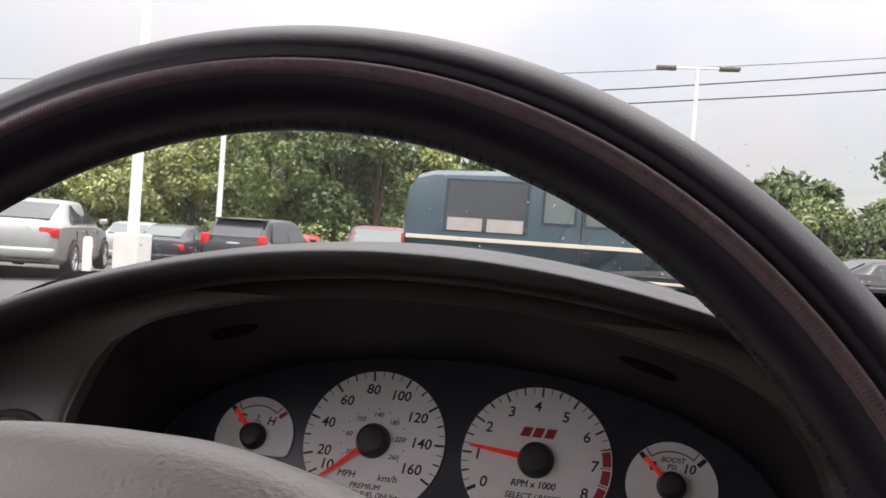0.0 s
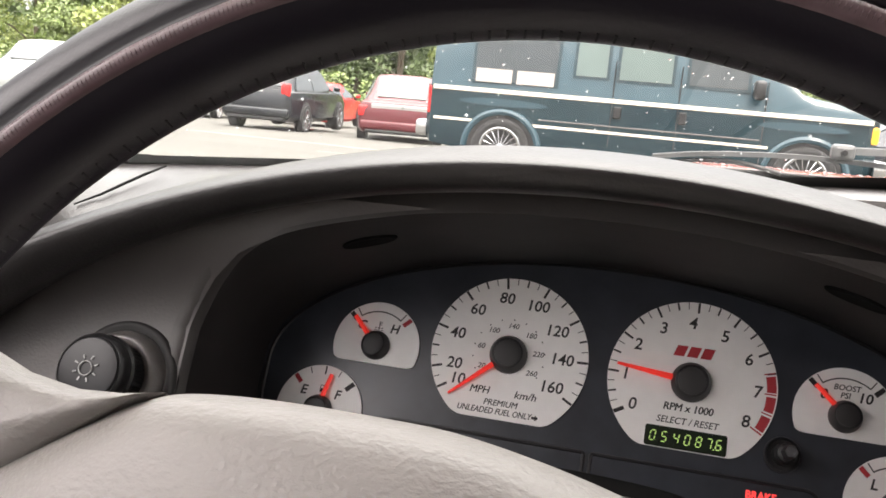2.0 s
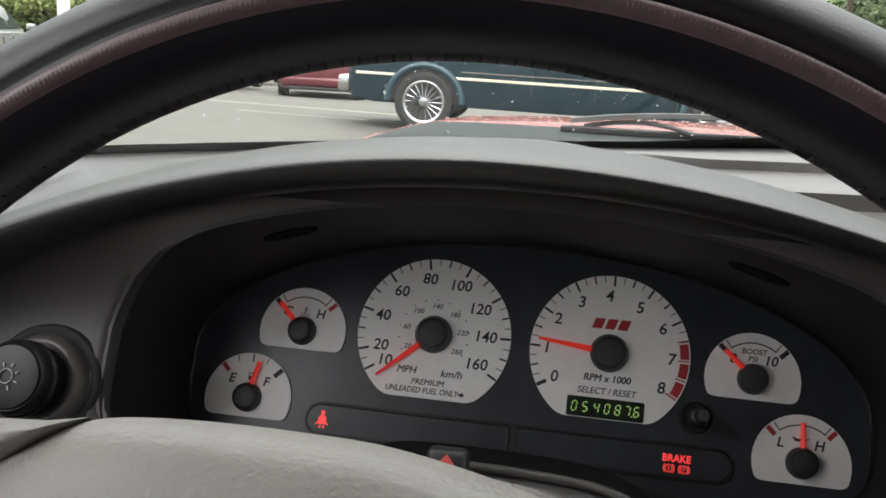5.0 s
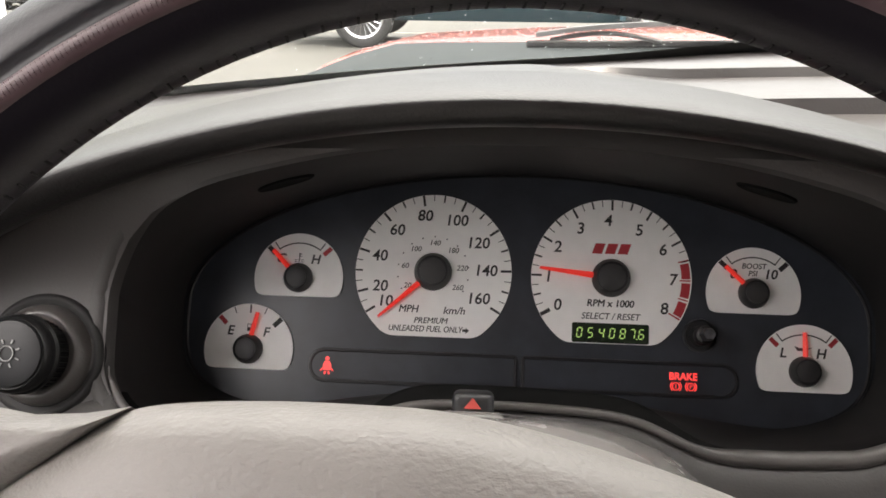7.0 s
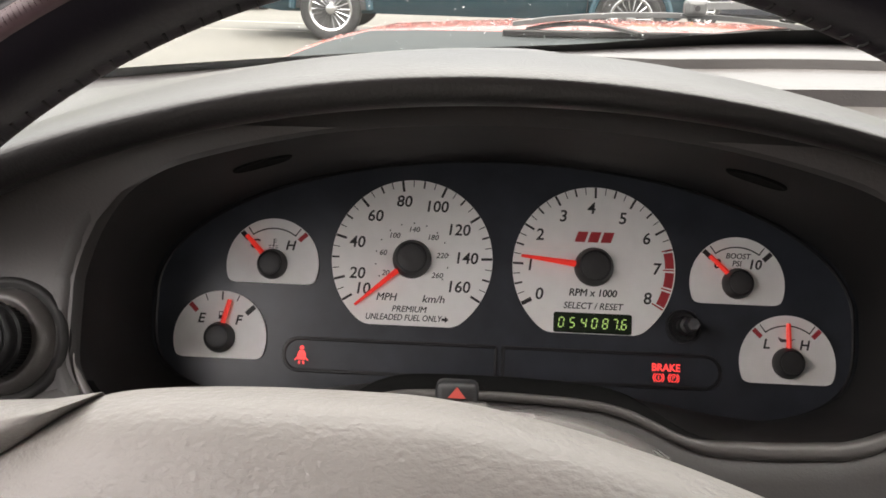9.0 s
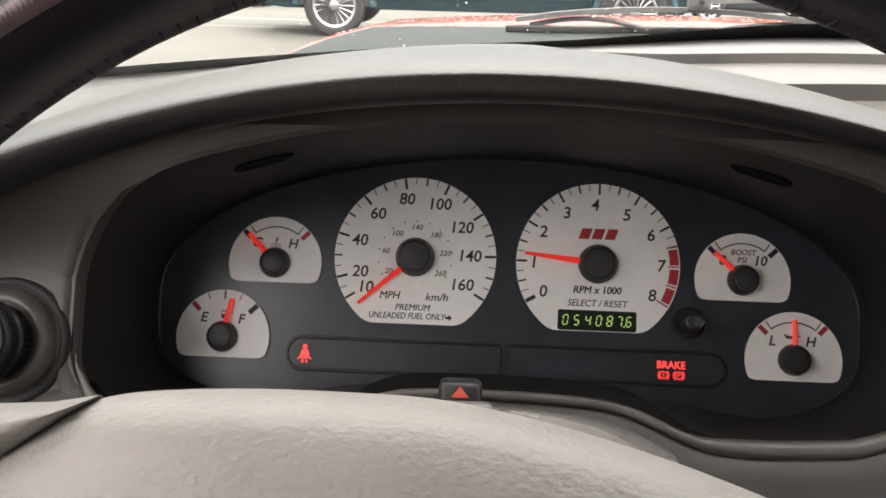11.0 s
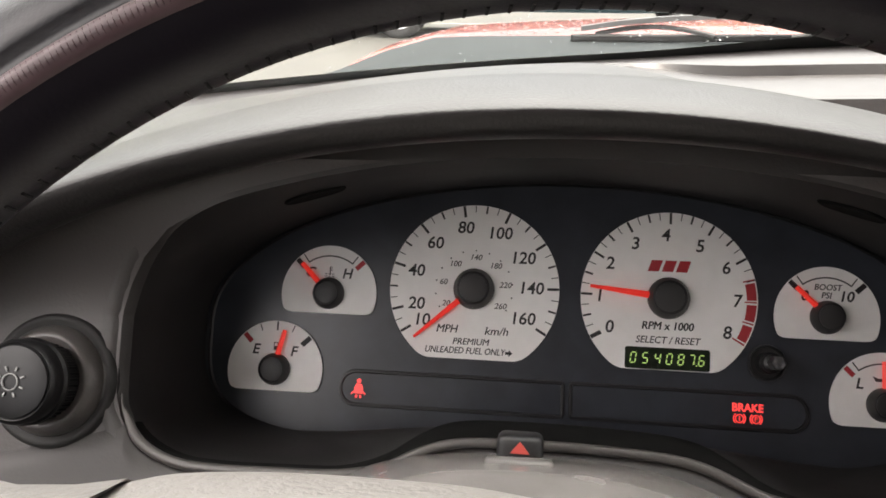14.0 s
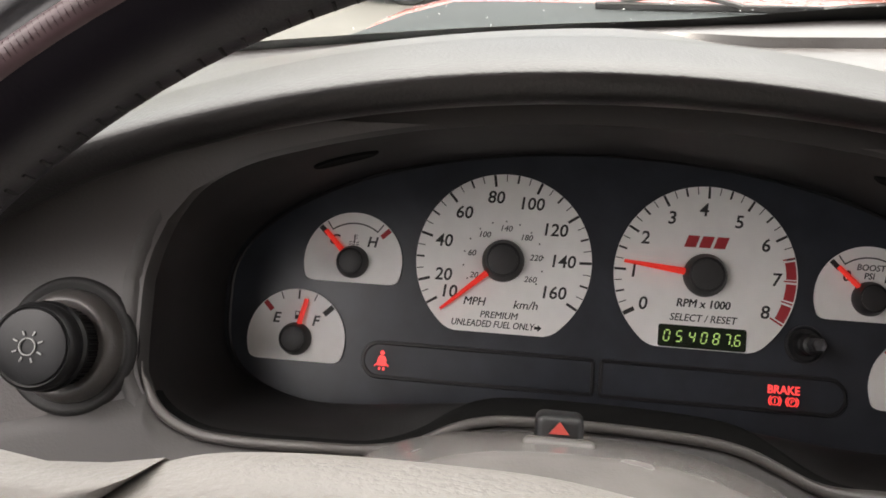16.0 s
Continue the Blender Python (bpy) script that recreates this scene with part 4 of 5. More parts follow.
bm = slab([(-0.0036, -0.0020), (0.0036, -0.0020), (0.0, 0.0024)], 0.0, 0.0006)

part("red_triangle", bm, M_REDTRI, hz, "red warning triangle", pose(0, 0.0042, 0.0064, -10, 0, 0))


# ---- the car around the driver ----
own = thing("red_car", "red coupe seen from the driver's seat, with drops on the windscreen", "car", pose(0, 0, 0))
rings = []
for k in range(25):
    x = lerp(-0.42, 1.14, k / 24)
    e = (x - 0.36) / 0.78
    z0 = 1.022 - 0.020 * e * e - 0.11 * smoothstep(0.68, 1.0, abs(e))
    dome = 0.006 * smoothstep(0.75, 0.35, abs(e))
    ring = []
    for y, dz in ((0.60, -0.05), (0.605, -0.012), (0.63, 0.0), (0.8, -0.006), (1.1, -0.024), (1.4, -0.05), (1.65, -0.085), (1.85, -0.15), (1.93, -0.26), (1.95, -0.45)):
        yy = y - 0.10 * e * e if y > 0.7 else y - 0.16 * e * e
        ring.append((x, yy, z0 + dz + dome * smoothstep(0.6, 0.9, y) * smoothstep(1.9, 1.3, y)))
    rings.append(ring)
part("hood", grid(rings), M_RED, own, "wet red bonnet", smooth=True, sharp=40)
random.seed(8)
bm = bmesh.new()
for k in range(700):
    i, j = random.uniform(3, 20), random.uniform(2.0, 5.4)
    a, f = int(i), int(j)
    p = Vector(rings[a][f]).lerp(Vector(rings[a + 1][f]), i - a).lerp(Vector(rings[a][f + 1]).lerp(Vector(rings[a + 1][f + 1]), i - a), j - f)
    s = random.uniform(0.0015, 0.0045)
    bmesh.ops.create_icosphere(bm, subdivisions=1, radius=s, matrix=Matrix.Translation(p) @ Matrix.Diagonal((1, 1, 0.55, 1)))
tagged(part("bonnet_drops", bm, M_DROP, own, "beads of rain on the bonnet", smooth=True), kind="stuff")
rings = []
for k in range(33):
    x = lerp(-0.44, 1.16, k / 32)
    yb = screen_base(x)
    e = (x - 0.36) / 0.78
    yh = 0.63 - 0.16 * e * e
    dip = 0.05 * smoothstep(0.62, 0.86, abs(e))
    rings.append([(x, yb + 0.012, 1.010), (x, yb + 0.018, 1.026 - dip * 0.2), (x, yb + 0.024, 1.031 - dip * 0.3), (x, yb + 0.03, 1.032 - dip * 0.4), (x, lerp(yb, yh, 0.5), 1.0265 - dip), (x, lerp(yb, yh, 0.72), 1.0265 - dip), (x, yh - 0.02, 1.024 - dip), (x, yh - 0.012, 1.012 - dip), (x, yh + 0.04, 0.98 - dip)])
part("cowl", grid(rings), M_COWL, own, "weathered grey cowl panel under the wipers", smooth=True, sharp=40)
# windscreen glass and its black frit border
rings = []
for k in range(25):
    x = lerp(-0.40, 1.12, k / 24)
    e = (x - 0.36) / 0.78
    yb, yt = screen_base(x) + 0.018, -0.23 - 0.12 * e * e
    rings.append([(x if j == 0 else lerp(x, 0.36 + (x - 0.36) * 0.86, j / 8), lerp(yb, yt, j / 8), lerp(sill(x) - 0.001, 1.40, j / 8) + 0.03 * math.sin(math.pi * j / 8)) for j in range(9)])
glass = part("windscreen", grid(rings), M_GLASS, own, "clear windscreen with rain drops", smooth=True)
glass.visible_shadow = False
fr = []
for k in range(49):
    x = lerp(-0.42, 1.12, k / 48)
    e = (x - 0.36) / 0.78
    yb, yt = screen_base(x) + 0.016, -0.23 - 0.12 * e * e
    rise = 0.008 + 0.05 * smoothstep(-0.27, -0.40, x) ** 2 + 0.020 * smoothstep(0.02, 0.34, x)
    fr.append([(x, lerp(yb, yt, q), lerp(1.0415, 1.40, q) + 0.03 * math.sin(math.pi * q) - 0.002 + sill(x) - 1.037) for q in (-0.02, rise * 0.5, rise)])
part("frit_band", grid(fr), M_BLACK, own, "black border of the windscreen")
random.seed(4)
bm = bmesh.new()
for k in range(620):
    i, j = random.uniform(1.5, 19), random.uniform(0.05, 2.4)
    a, f = int(i), int(j)
    p = Vector(rings[a][f]).lerp(Vector(rings[a + 1][f]), i - a).lerp(Vector(rings[a][f + 1]).lerp(Vector(rings[a + 1][f + 1]), i - a), j - f)
    s = random.uniform(0.0005, 0.0011) * (1.7 if random.random() < 0.08 else 1)
    bmesh.ops.create_icosphere(bm, subdivisions=1, radius=s, matrix=Matrix.Translation(p + Vector((0, 0.001, 0.002))) @ Matrix.Diagonal((1, 1.0, 0.6, 1)))
tagged(part("rain_drops", bm, M_DROP, own, "scattered clear rain drops", smooth=True), kind="stuff")
# cabin shell: roof, pillars, doors, floor and back
part("headliner", box(1.30, 1.28, 0.03, (0.36, -1.06, 1.388), 0.01), M_HEAD, own, "pale grey headliner")
for sx in (-1, 1):
    cx = 0.36 + sx * 0.80
    part("pillar_trim", tube([(0.36 + sx * 0.80, -0.02, 1.0), (0.36 + sx * 0.79, -0.14, 1.16), (0.36 + sx * 0.70, -0.33, 1.42)], [0.045, 0.03, 0.03], 12), M_PANEL, own, "grey pillar trim", smooth=True)
    part("door_panel", box(0.10, 1.45, 0.66, (cx, -0.78, 0.67), 0.02), M_PANEL, own, "grey door panel")
    part("rear_pillar", box(0.10, 0.35, 0.46, (cx - sx * 0.05, -1.68, 1.21), 0.02), M_HEAD, own)
part("cabin_floor", box(1.56, 2.6, 0.05, (0.36, -0.75, 0.32), 0.01), M_BLACK, own)
part("firewall", box(1.56, 0.05, 0.62, (0.36, 0.42, 0.64), 0.01), M_BLACK, own)
part("rear_bulkhead", box(1.56, 0.08, 0.72, (0.36, -1.95, 0.68), 0.02), M_PANEL, own)
rings = []
for k in range(13):
    e = lerp(-1, 1, k / 12)
    rings.append([(0.36 + e * 0.70, y + 0.05 * e * e, 1.478 - 0.03 * e * e - dz) for y, dz in ((-0.24, 0.05), (-0.30, 0.022), (-0.7, 0.0), (-1.2, 0.006), (-1.6, 0.03), (-1.84, 0.06), (-2.05, 0.18), (-2.30, 0.36))])
part("roof", grid(rings), M_RED, own, "red roof skin", smooth=True, sharp=60)
part("boot_lid", box(1.5, 0.62, 0.46, (0.36, -2.45, 0.82), 0.07, 4), M_RED, own, smooth=True, sharp=60)
for sx in (-1, 1):
    part("door_skin", box(0.05, 1.5, 0.66, (0.36 + sx * 0.872, -0.80, 0.64), 0.02, 3), M_RED, own, smooth=True, sharp=60)
    part("rear_fender", box(0.12, 1.2, 0.66, (0.36 + sx * 0.84, -2.15, 0.66), 0.05, 3), M_RED, own, smooth=True, sharp=60)
part("rear_bumper", box(1.6, 0.25, 0.42, (0.36, -2.72, 0.50), 0.08, 4), M_RED, own, smooth=True, sharp=60)
part("front_bumper", box(1.6, 0.25, 0.56, (0.36, 1.98, 0.55), 0.08, 4), M_RED, own, smooth=True, sharp=60)
part("front_fender", box(0.06, 1.5, 0.5, (-0.425, 1.15, 0.58), 0.03), M_RED, own, smooth=True)
part("front_fender", box(0.06, 1.5, 0.5, (1.145, 1.15, 0.58), 0.03), M_RED, own, smooth=True)

# ---- wipers ----
def wiper(x0, x1, y, zoff):
    w = thing("windscreen_wiper", "dark grey wiper resting at the foot of the windscreen", "wiper", pose(0, 0, 0), "wipers")
    L = x1 - x0
    part("blade", box(L, 0.006, 0.008, (L / 2, 0, 0), 0.002), M_BLACK, w, "rubber wiper blade", pose(x0, y, 1.030 + zoff, 0, -0.6, 3))
    n = 10
    rings = []
    for k in range(n + 1):
        f = k / n
        x, z = x0 + 0.01 + (L - 0.03) * f, 1.037 + zoff + 0.014 * math.sin(math.pi * min(f * 1.15, 1.0)) ** 0.8
        rings.append([(x, y - 0.004, z), (x, y - 0.004, z + 0.005), (x, y + 0.004, z + 0.005), (x, y + 0.004, z)])
    part("bridge", grid(rings, close=True, cap=True), M_WIPER, w, "arched grey bridge of the wiper")
    for f0, f1 in ((0.06, 0.34), (0.52, 0.95)):
        pts = []
        for k in range(9):
            f = k / 8
            pts.append((x0 + L * lerp(f0, f1, f), y + 0.002, 1.034 + zoff + 0.008 * math.sin(math.pi * f)))
        part("claw", tube(pts, 0.0026, 6), M_WIPER, w, smooth=True)
    arm = [(x0 + L * 0.46, y - 0.006, 1.060 + zoff), (x0 + L * 0.60, y - 0.005, 1.063 + zoff), (x0 + L * 1.0, y + 0.01, 1.058 + zoff), (x0 + L * 1.35, y + 0.05, 1.035 + zoff)]
    rings = [[(p[0], p[1] - 0.007, p[2]), (p[0], p[1] - 0.006, p[2] + 0.007), (p[0], p[1] + 0.006, p[2] + 0.007), (p[0], p[1] + 0.007, p[2])] for p in arm]
    part("arm", grid(rings, close=True, cap=True), M_WIPER, w, "flat grey wiper arm")
    part("joint", box(0.022, 0.018, 0.016, (x0 + L * 0.47, y - 0.006, 1.062 + zoff), 0.004), M_WIPER, w)
    part("joint_pin", tube([(x0 + L * 0.47, y - 0.018, 1.062 + zoff), (x0 + L * 0.47, y + 0.006, 1.062 + zoff)], 0.003, 8), M_BLACK, w)


wiper(0.005, 0.42, 0.492, 0.0)
wiper(0.60, 1.02, 0.47, 0.0)
# washer nozzle on the cowl
nz = thing("washer_nozzle", "small black washer nozzle on the cowl", "washer nozzle", pose(-0.148, 0.46, 1.004))
part("nozzle_base", lathe([(0.012, -0.015), (0.012, 0.004), (0.009, 0.008), (0.004, 0.010)], 16), M_BLACK, nz, smooth=True)
part("nozzle_tip", box(0.008, 0.012, 0.006, (0, -0.003, 0.011), 0.002), M_BLACK, nz)


# ---- parked vehicles ----
def wheel_set(car, xs_, hw, r, rim_mat, spokes=9):
    first = None
    for x in xs_:
        for s in (-1, 1):
            m = pose(x, s * (hw - 0.10), r, 90 if s < 0 else -90, 0, 0)
            if first is None:
                w = part("wheel", lathe([(r * 0.45, -0.10), (r * 0.7, -0.10), (r * 0.66, 0.06), (r * 0.3, 0.065)], 28), M_BLACK, car, "wheel", m, smooth=True, sharp=40)
                part("tyre", lathe([(r * 0.70, -0.10), (r * 0.94, -0.105), (r, -0.085), (r, 0.085), (r * 0.94, 0.105), (r * 0.72, 0.10), (r * 0.68, 0.085)], 36), M_TYRE, w, "black rubber tyre", smooth=True, sharp=50)
                part("rim", grid([[(q * r * math.cos(2 * math.pi * k / 36), q * r * math.sin(2 * math.pi * k / 36), z) for k in range(36)] for q, z in ((0.72, 0.098), (0.69, 0.102), (0.63, 0.09), (0.62, 0.075))], close=True), rim_mat, w, "bright metal rim", smooth=True)
                bm = bmesh.new()
                for k in range(spokes):
                    a = 2 * math.pi * k / spokes
                    c, s2 = math.cos(a), math.sin(a)
                    wd = 0.6 / spokes * r
                    merge(bm, grid([[(rr * c - ww * s2, rr * s2 + ww * c, z), (rr * c + ww * s2, rr * s2 - ww * c, z), (rr * c, rr * s2, z + 0.012)] for rr, ww, z in ((r * 0.12, wd * 0.6, 0.088), (r * 0.66, wd, 0.080))], close=True, cap=True))
                tagged(part("spoke_web", bm, rim_mat, w, "bright metal spokes"), kind="stuff")
                part("hub_cap", lathe([(r * 0.16, 0.07), (r * 0.15, 0.10), (r * 0.08, 0.108)], 20), rim_mat, w, smooth=True)
                first = w
            else:
                c = first.copy()
                scene.collection.objects.link(c)
                c.parent, c.matrix_basis = car, m
                for ch in first.children:
                    d = ch.copy()
                    scene.collection.objects.link(d)
                    d.parent = c


def body_ring(x, hw, z0, z1, rise=0.0):
    h = z1 - z0
    half = [(hw * 0.90, z0), (hw * 0.985, z0 + h * 0.12), (hw, z0 + h * 0.45), (hw * 0.99, z0 + h * 0.72), (hw * 0.965, z0 + h * 0.90), (hw * 0.90, z0 + h * 0.975), (hw * 0.6, z1), (hw * 0.25, z1 + rise)]
    return [(x, y, z) for y, z in half] + [(x, -y, z) for y, z in reversed(half)]


def cab_ring(x, hb, zb, ht, zt):
    half = [(hb, zb), (lerp(hb, ht, 0.55), lerp(zb, zt, 0.5)), (ht, lerp(zb, zt, 0.88)), (ht * 0.93, lerp(zb, zt, 0.97)), (ht * 0.55, zt + 0.012)]
    return [(x, y, z) for y, z in half] + [(x, -y, z) for y, z in reversed(half)]


def pane(name, pts, mat, car, label, thick=0.012):
    """A thin closed plate over four or more corners, set a little proud."""
    v = [Vector(p) for p in pts]
    n = (v[1] - v[0]).cross(v[2] - v[0]).normalized()
    c = sum(v, Vector()) / len(v)
    if n.dot(c - Vector((0, 0, 0.8))) < 0:
        v.reverse()
        n = -n
    bm = bmesh.new()
    hi = [bm.verts.new(p + n * thick) for p in v]
    lo = [bm.verts.new(p - n * thick) for p in v]
    bm.faces.new(hi)
    bm.faces.new(list(reversed(lo)))
    for i in range(len(v)):
        j = (i + 1) % len(v)
        bm.faces.new((lo[i], lo[j], hi[j], hi[i]))
    return part(name, bm, mat, car, label)


def parked_car(label, mat, m, L, W, low, cab, r, lamp, glass_mat=None, plate=True, rim=None, category="car", spoiler=False, name="parked_car", chrome_bar=False):
    """low: stations (x, half width, bottom, top); cab: (x, half width at belt, belt, half width of roof, roof), from tail to nose."""
    glass_mat = glass_mat or M_CARGLASS
    car = thing(name, label, category, m, "parked cars")
    part("body", grid([body_ring(*s) for s in low], close=True, cap=True), mat, car, smooth=True, sharp=32)
    fine = []
    for p, q in zip(cab, cab[1:]):
        for k in range(4):
            f = k / 4
            swell = 0.018 * math.sin(math.pi * f)
            fine.append(cab_ring(*[lerp(a_, b_, f) for a_, b_ in zip(p[:4], q[:4])], lerp(p[4], q[4], f) + swell))
    fine.append(cab_ring(*cab[-1]))
    part("cabin", grid(fine, close=True, cap=True), mat, car, "painted roof and pillars", smooth=True, sharp=50)
    a, b, c, d = cab[0], cab[1], cab[-2], cab[-1]
    # rear and front glass
    for s0, s1, nm in ((a, b, "rear_window"), (d, c, "windscreen")):
        x0, x1 = lerp(s0[0], s1[0], 0.10), lerp(s0[0], s1[0], 0.84)
        z0, z1 = lerp(s0[4], s1[4], 0.10), lerp(s0[4], s1[4], 0.84)
        h0, h1 = lerp(s0[3], s1[3], 0.10) * 0.88, lerp(s0[3], s1[3], 0.84) * 0.86
        pane(nm, [(x0, h0, z0 + 0.024), (x0, -h0, z0 + 0.024), (x1, -h1, z1 + 0.022), (x1, h1, z1 + 0.022)], glass_mat, car, "dark car window")
    zb, zt = b[2] + 0.03, lerp(b[2], b[4], 0.86)
    xm = lerp(b[0], c[0], 0.5)
    for s in (-1, 1):
        yb, yt = s * (b[1] * 0.995), s * (b[3] * 1.012)
        pane("side_window", [(lerp(a[0], b[0], 0.62), yb, zb), (xm - 0.04, yb, zb), (xm - 0.04, yt, zt), (b[0] + 0.10, yt, zt)], glass_mat, car, "dark car window")
        pane("side_window", [(xm + 0.04, yb, zb), (lerp(c[0], d[0], 0.55), yb, zb), (c[0] - 0.05, yt, zt), (xm + 0.04, yt, zt)], glass_mat, car, "dark car window")
        w0, w1, z0, z1 = lamp
        bmv = box(0.10, w1 - w0, z1 - z0, (low[1][0] + 0.0, s * (w0 + w1) / 2, (z0 + z1) / 2), 0.025)
        part("tail_lamp", bmv, M_TAIL, car, "red tail lamp", smooth=True, sharp=50)
        part("mirror", box(0.12, 0.16, 0.11, (d[0] - 0.25, s * (W / 2 + 0.06), b[2] + 0.08), 0.03), mat, car, "door mirror", smooth=True, sharp=50)
        for hx in (xm - 0.25, xm + 0.75):
            part("door_handle", box(0.16, 0.03, 0.03, (hx, s * W / 2 * 0.985, b[2] - 0.12), 0.01), mat, car)
        for hx in (xm, xm + 0.98, xm - 0.78):
            part("door_seam", box(0.012, 0.02, 0.45, (hx, s * W / 2 * 0.987, b[2] - 0.33), 0.002), M_BLACK, car)
    xr = low[0][0]
    part("rear_bumper", box(0.16, W * 0.90, 0.20, (xr + 0.02, 0, low[2][2] + 0.20), 0.05), mat, car, smooth=True, sharp=50)
    part("bumper_insert", box(0.10, W * 0.78, 0.07, (xr + 0.01, 0, low[2][2] + 0.06), 0.02), M_BLACK, car)
    if plate:
        part("number_plate", box(0.02, 0.31, 0.155, (xr - 0.005 + 0.03, 0, lamp[2] + 0.02), 0.004), M_PLATEWHITE, car, "plain pale plate")
        part("plate_bar", box(0.012, 0.22, 0.05, (xr + 0.012, 0, lamp[2] + 0.02), 0.003), M_INKLIGHT, car, "plain dark bar")
    if chrome_bar:
        part("trim_bar", box(0.05, W * 0.66, 0.15, (xr + 0.03, 0, lamp[3] - 0.03), 0.02), M_SILVER, car, "pale bar across the boot lid")
    if spoiler:
        part("roof_spoiler", box(0.28, W * 0.72, 0.04, (b[0] - 0.08, 0, b[4] - 0.005), 0.015), mat, car, smooth=True, sharp=50)
    for x in (-L * 0.29, L * 0.305):
        for s in (-1, 1):
            # black half-disc on the closed body side, for the wheel well's shade
            pts = [(x + 1.17 * r * math.cos(k * math.pi / 12), r + 1.17 * r * math.sin(k * math.pi / 12)) for k in range(13)]
            bm = slab(pts, 0, 0.014)
            part("wheel_arch", bm, M_BLACK, car, "flat black half-disc for the shade in the wheel arch", pose(x - 0, s * (W / 2 - 0.004) + (0.007 if s < 0 else 0.007), 0, 90, 0, 0) @ pose(-x, 0, 0))
    wheel_set(car, (-L * 0.29, L * 0.305), W / 2 + 0.035, r, rim or M_STEEL)
    return car


def sedan_shape(L, W, H):
    h, w = L / 2, W / 2
    low = [(-h, w * 0.80, 0.42, 0.80), (-h + 0.06, w * 0.93, 0.30, 0.93), (-h + 0.35, w * 0.98, 0.24, 0.98), (-h * 0.3, w, 0.20, 0.99), (h * 0.25, w, 0.20, 0.97), (h - 0.5, w * 0.97, 0.22, 0.84), (h - 0.1, w * 0.86, 0.28, 0.70), (h, w * 0.75, 0.38, 0.58)]
    cab = [(-h * 0.76, w * 0.88, 0.94, w * 0.66, 0.97), (-h * 0.40, w * 0.93, 0.94, w * 0.70, H - 0.03), (-h * 0.05, w * 0.94, 0.94, w * 0.72, H), (h * 0.14, w * 0.93, 0.94, w * 0.70, H - 0.03), (h * 0.50, w * 0.88, 0.92, w * 0.68, 0.95)]
    return low, cab


def hatch_shape(L, W, H):
    h, w = L / 2, W / 2
    low = [(-h, w * 0.84, 0.45, 0.90), (-h + 0.06, w * 0.95, 0.34, 1.00), (-h + 0.3, w, 0.28, 1.02), (0, w, 0.26, 1.01), (h * 0.35, w, 0.26, 1.0), (h - 0.5, w * 0.97, 0.28, 0.93), (h - 0.1, w * 0.88, 0.32, 0.80), (h, w * 0.78, 0.4, 0.65)]
    cab = [(-h * 0.96, w * 0.90, 0.96, w * 0.76, 1.0), (-h * 0.76, w * 0.94, 0.97, w * 0.76, H - 0.04), (-h * 0.1, w * 0.95, 0.97, w * 0.77, H), (h * 0.12, w * 0.94, 0.97, w * 0.75, H - 0.03), (h * 0.50, w * 0.9, 0.96, w * 0.72, 0.99)]
    return low, cab


def at(x, y, heading):
    """heading: degrees left of straight ahead."""
    return pose(x, y, ground_z(y), 0, 0, 90 + heading)


low, cab = hatch_shape(4.41, 1.75, 1.53)
parked_car("black compact hatchback crossover with red tail lamps and silver wheels", M_GRAPHITE, at(-8.83, 20.3, 3), 4.41, 1.75, low, cab, 0.34, (0.58, 0.79, 0.86, 1.14), spoiler=True, rim=M_CHROME)
low, cab = sedan_shape(5.1, 1.88, 1.56)
parked_car("maroon saloon with a pale bar across its boot lid", M_MAROON, at(-6.05, 20.95, 13), 5.1, 1.88, low, cab, 0.33, (0.70, 0.90, 0.62, 0.86), glass_mat=M_PALEGLASS, chrome_bar=True)
low, cab = sedan_shape(4.7, 1.8, 1.40)
parked_car("bright red saloon behind the other parked cars", M_BRIGHTRED, at(-10.6, 27.0, 2), 4.7, 1.8, low, cab, 0.32, (0.55, 0.82, 0.66, 0.84))
low, cab = sedan_shape(4.7, 1.82, 1.36)
parked_car("dark navy coupe with wide red tail lamps", M_NAVY, at(-13.5, 24.6, 10), 4.7, 1.82, low, cab, 0.33, (0.42, 0.84, 0.66, 0.84), glass_mat=M_PALEGLASS)
low, cab = sedan_shape(4.63, 1.76, 1.39)
parked_car("silver saloon with red and clear tail lamps", M_SILVER, at(-11.24, 14.94, 22), 4.63, 1.76, low, cab, 0.32, (0.50, 0.83, 0.72, 0.90))
parked_car("silver saloon parked behind the light pole", M_SILVER, at(-15.4, 25.5, 14), 4.63, 1.76, low, cab, 0.32, (0.50, 0.83, 0.72, 0.90), glass_mat=M_PALEGLASS)
low, cab = sedan_shape(4.63, 1.76, 1.48)
parked_car("white saloon parked far across the lot", M_WHITE, at(12.2, 27.0, -75), 4.63, 1.76, low, cab, 0.32, (0.50, 0.83, 0.72, 0.90))
parked_car("dark saloon parked beyond the van", M_NAVY, at(5.6, 19.2, -80), 4.63, 1.76, low, cab, 0.32, (0.50, 0.83, 0.72, 0.90))

# the conversion van
VY, VX = 11.32, -0.11
van = thing("conversion_van", "dark teal conversion van with cream stripes and chrome wire wheels", "van", pose(VX, VY, 0))
vs = [(-2.66, 0.94, 0.42), (-2.60, 1.0, 0.36), (-2.3, 1.02, 0.32), (-1.0, 1.02, 0.32), (1.0, 1.02, 0.32), (2.0, 1.02, 0.34), (2.45, 0.97, 0.38), (2.58, 0.86, 0.44)]
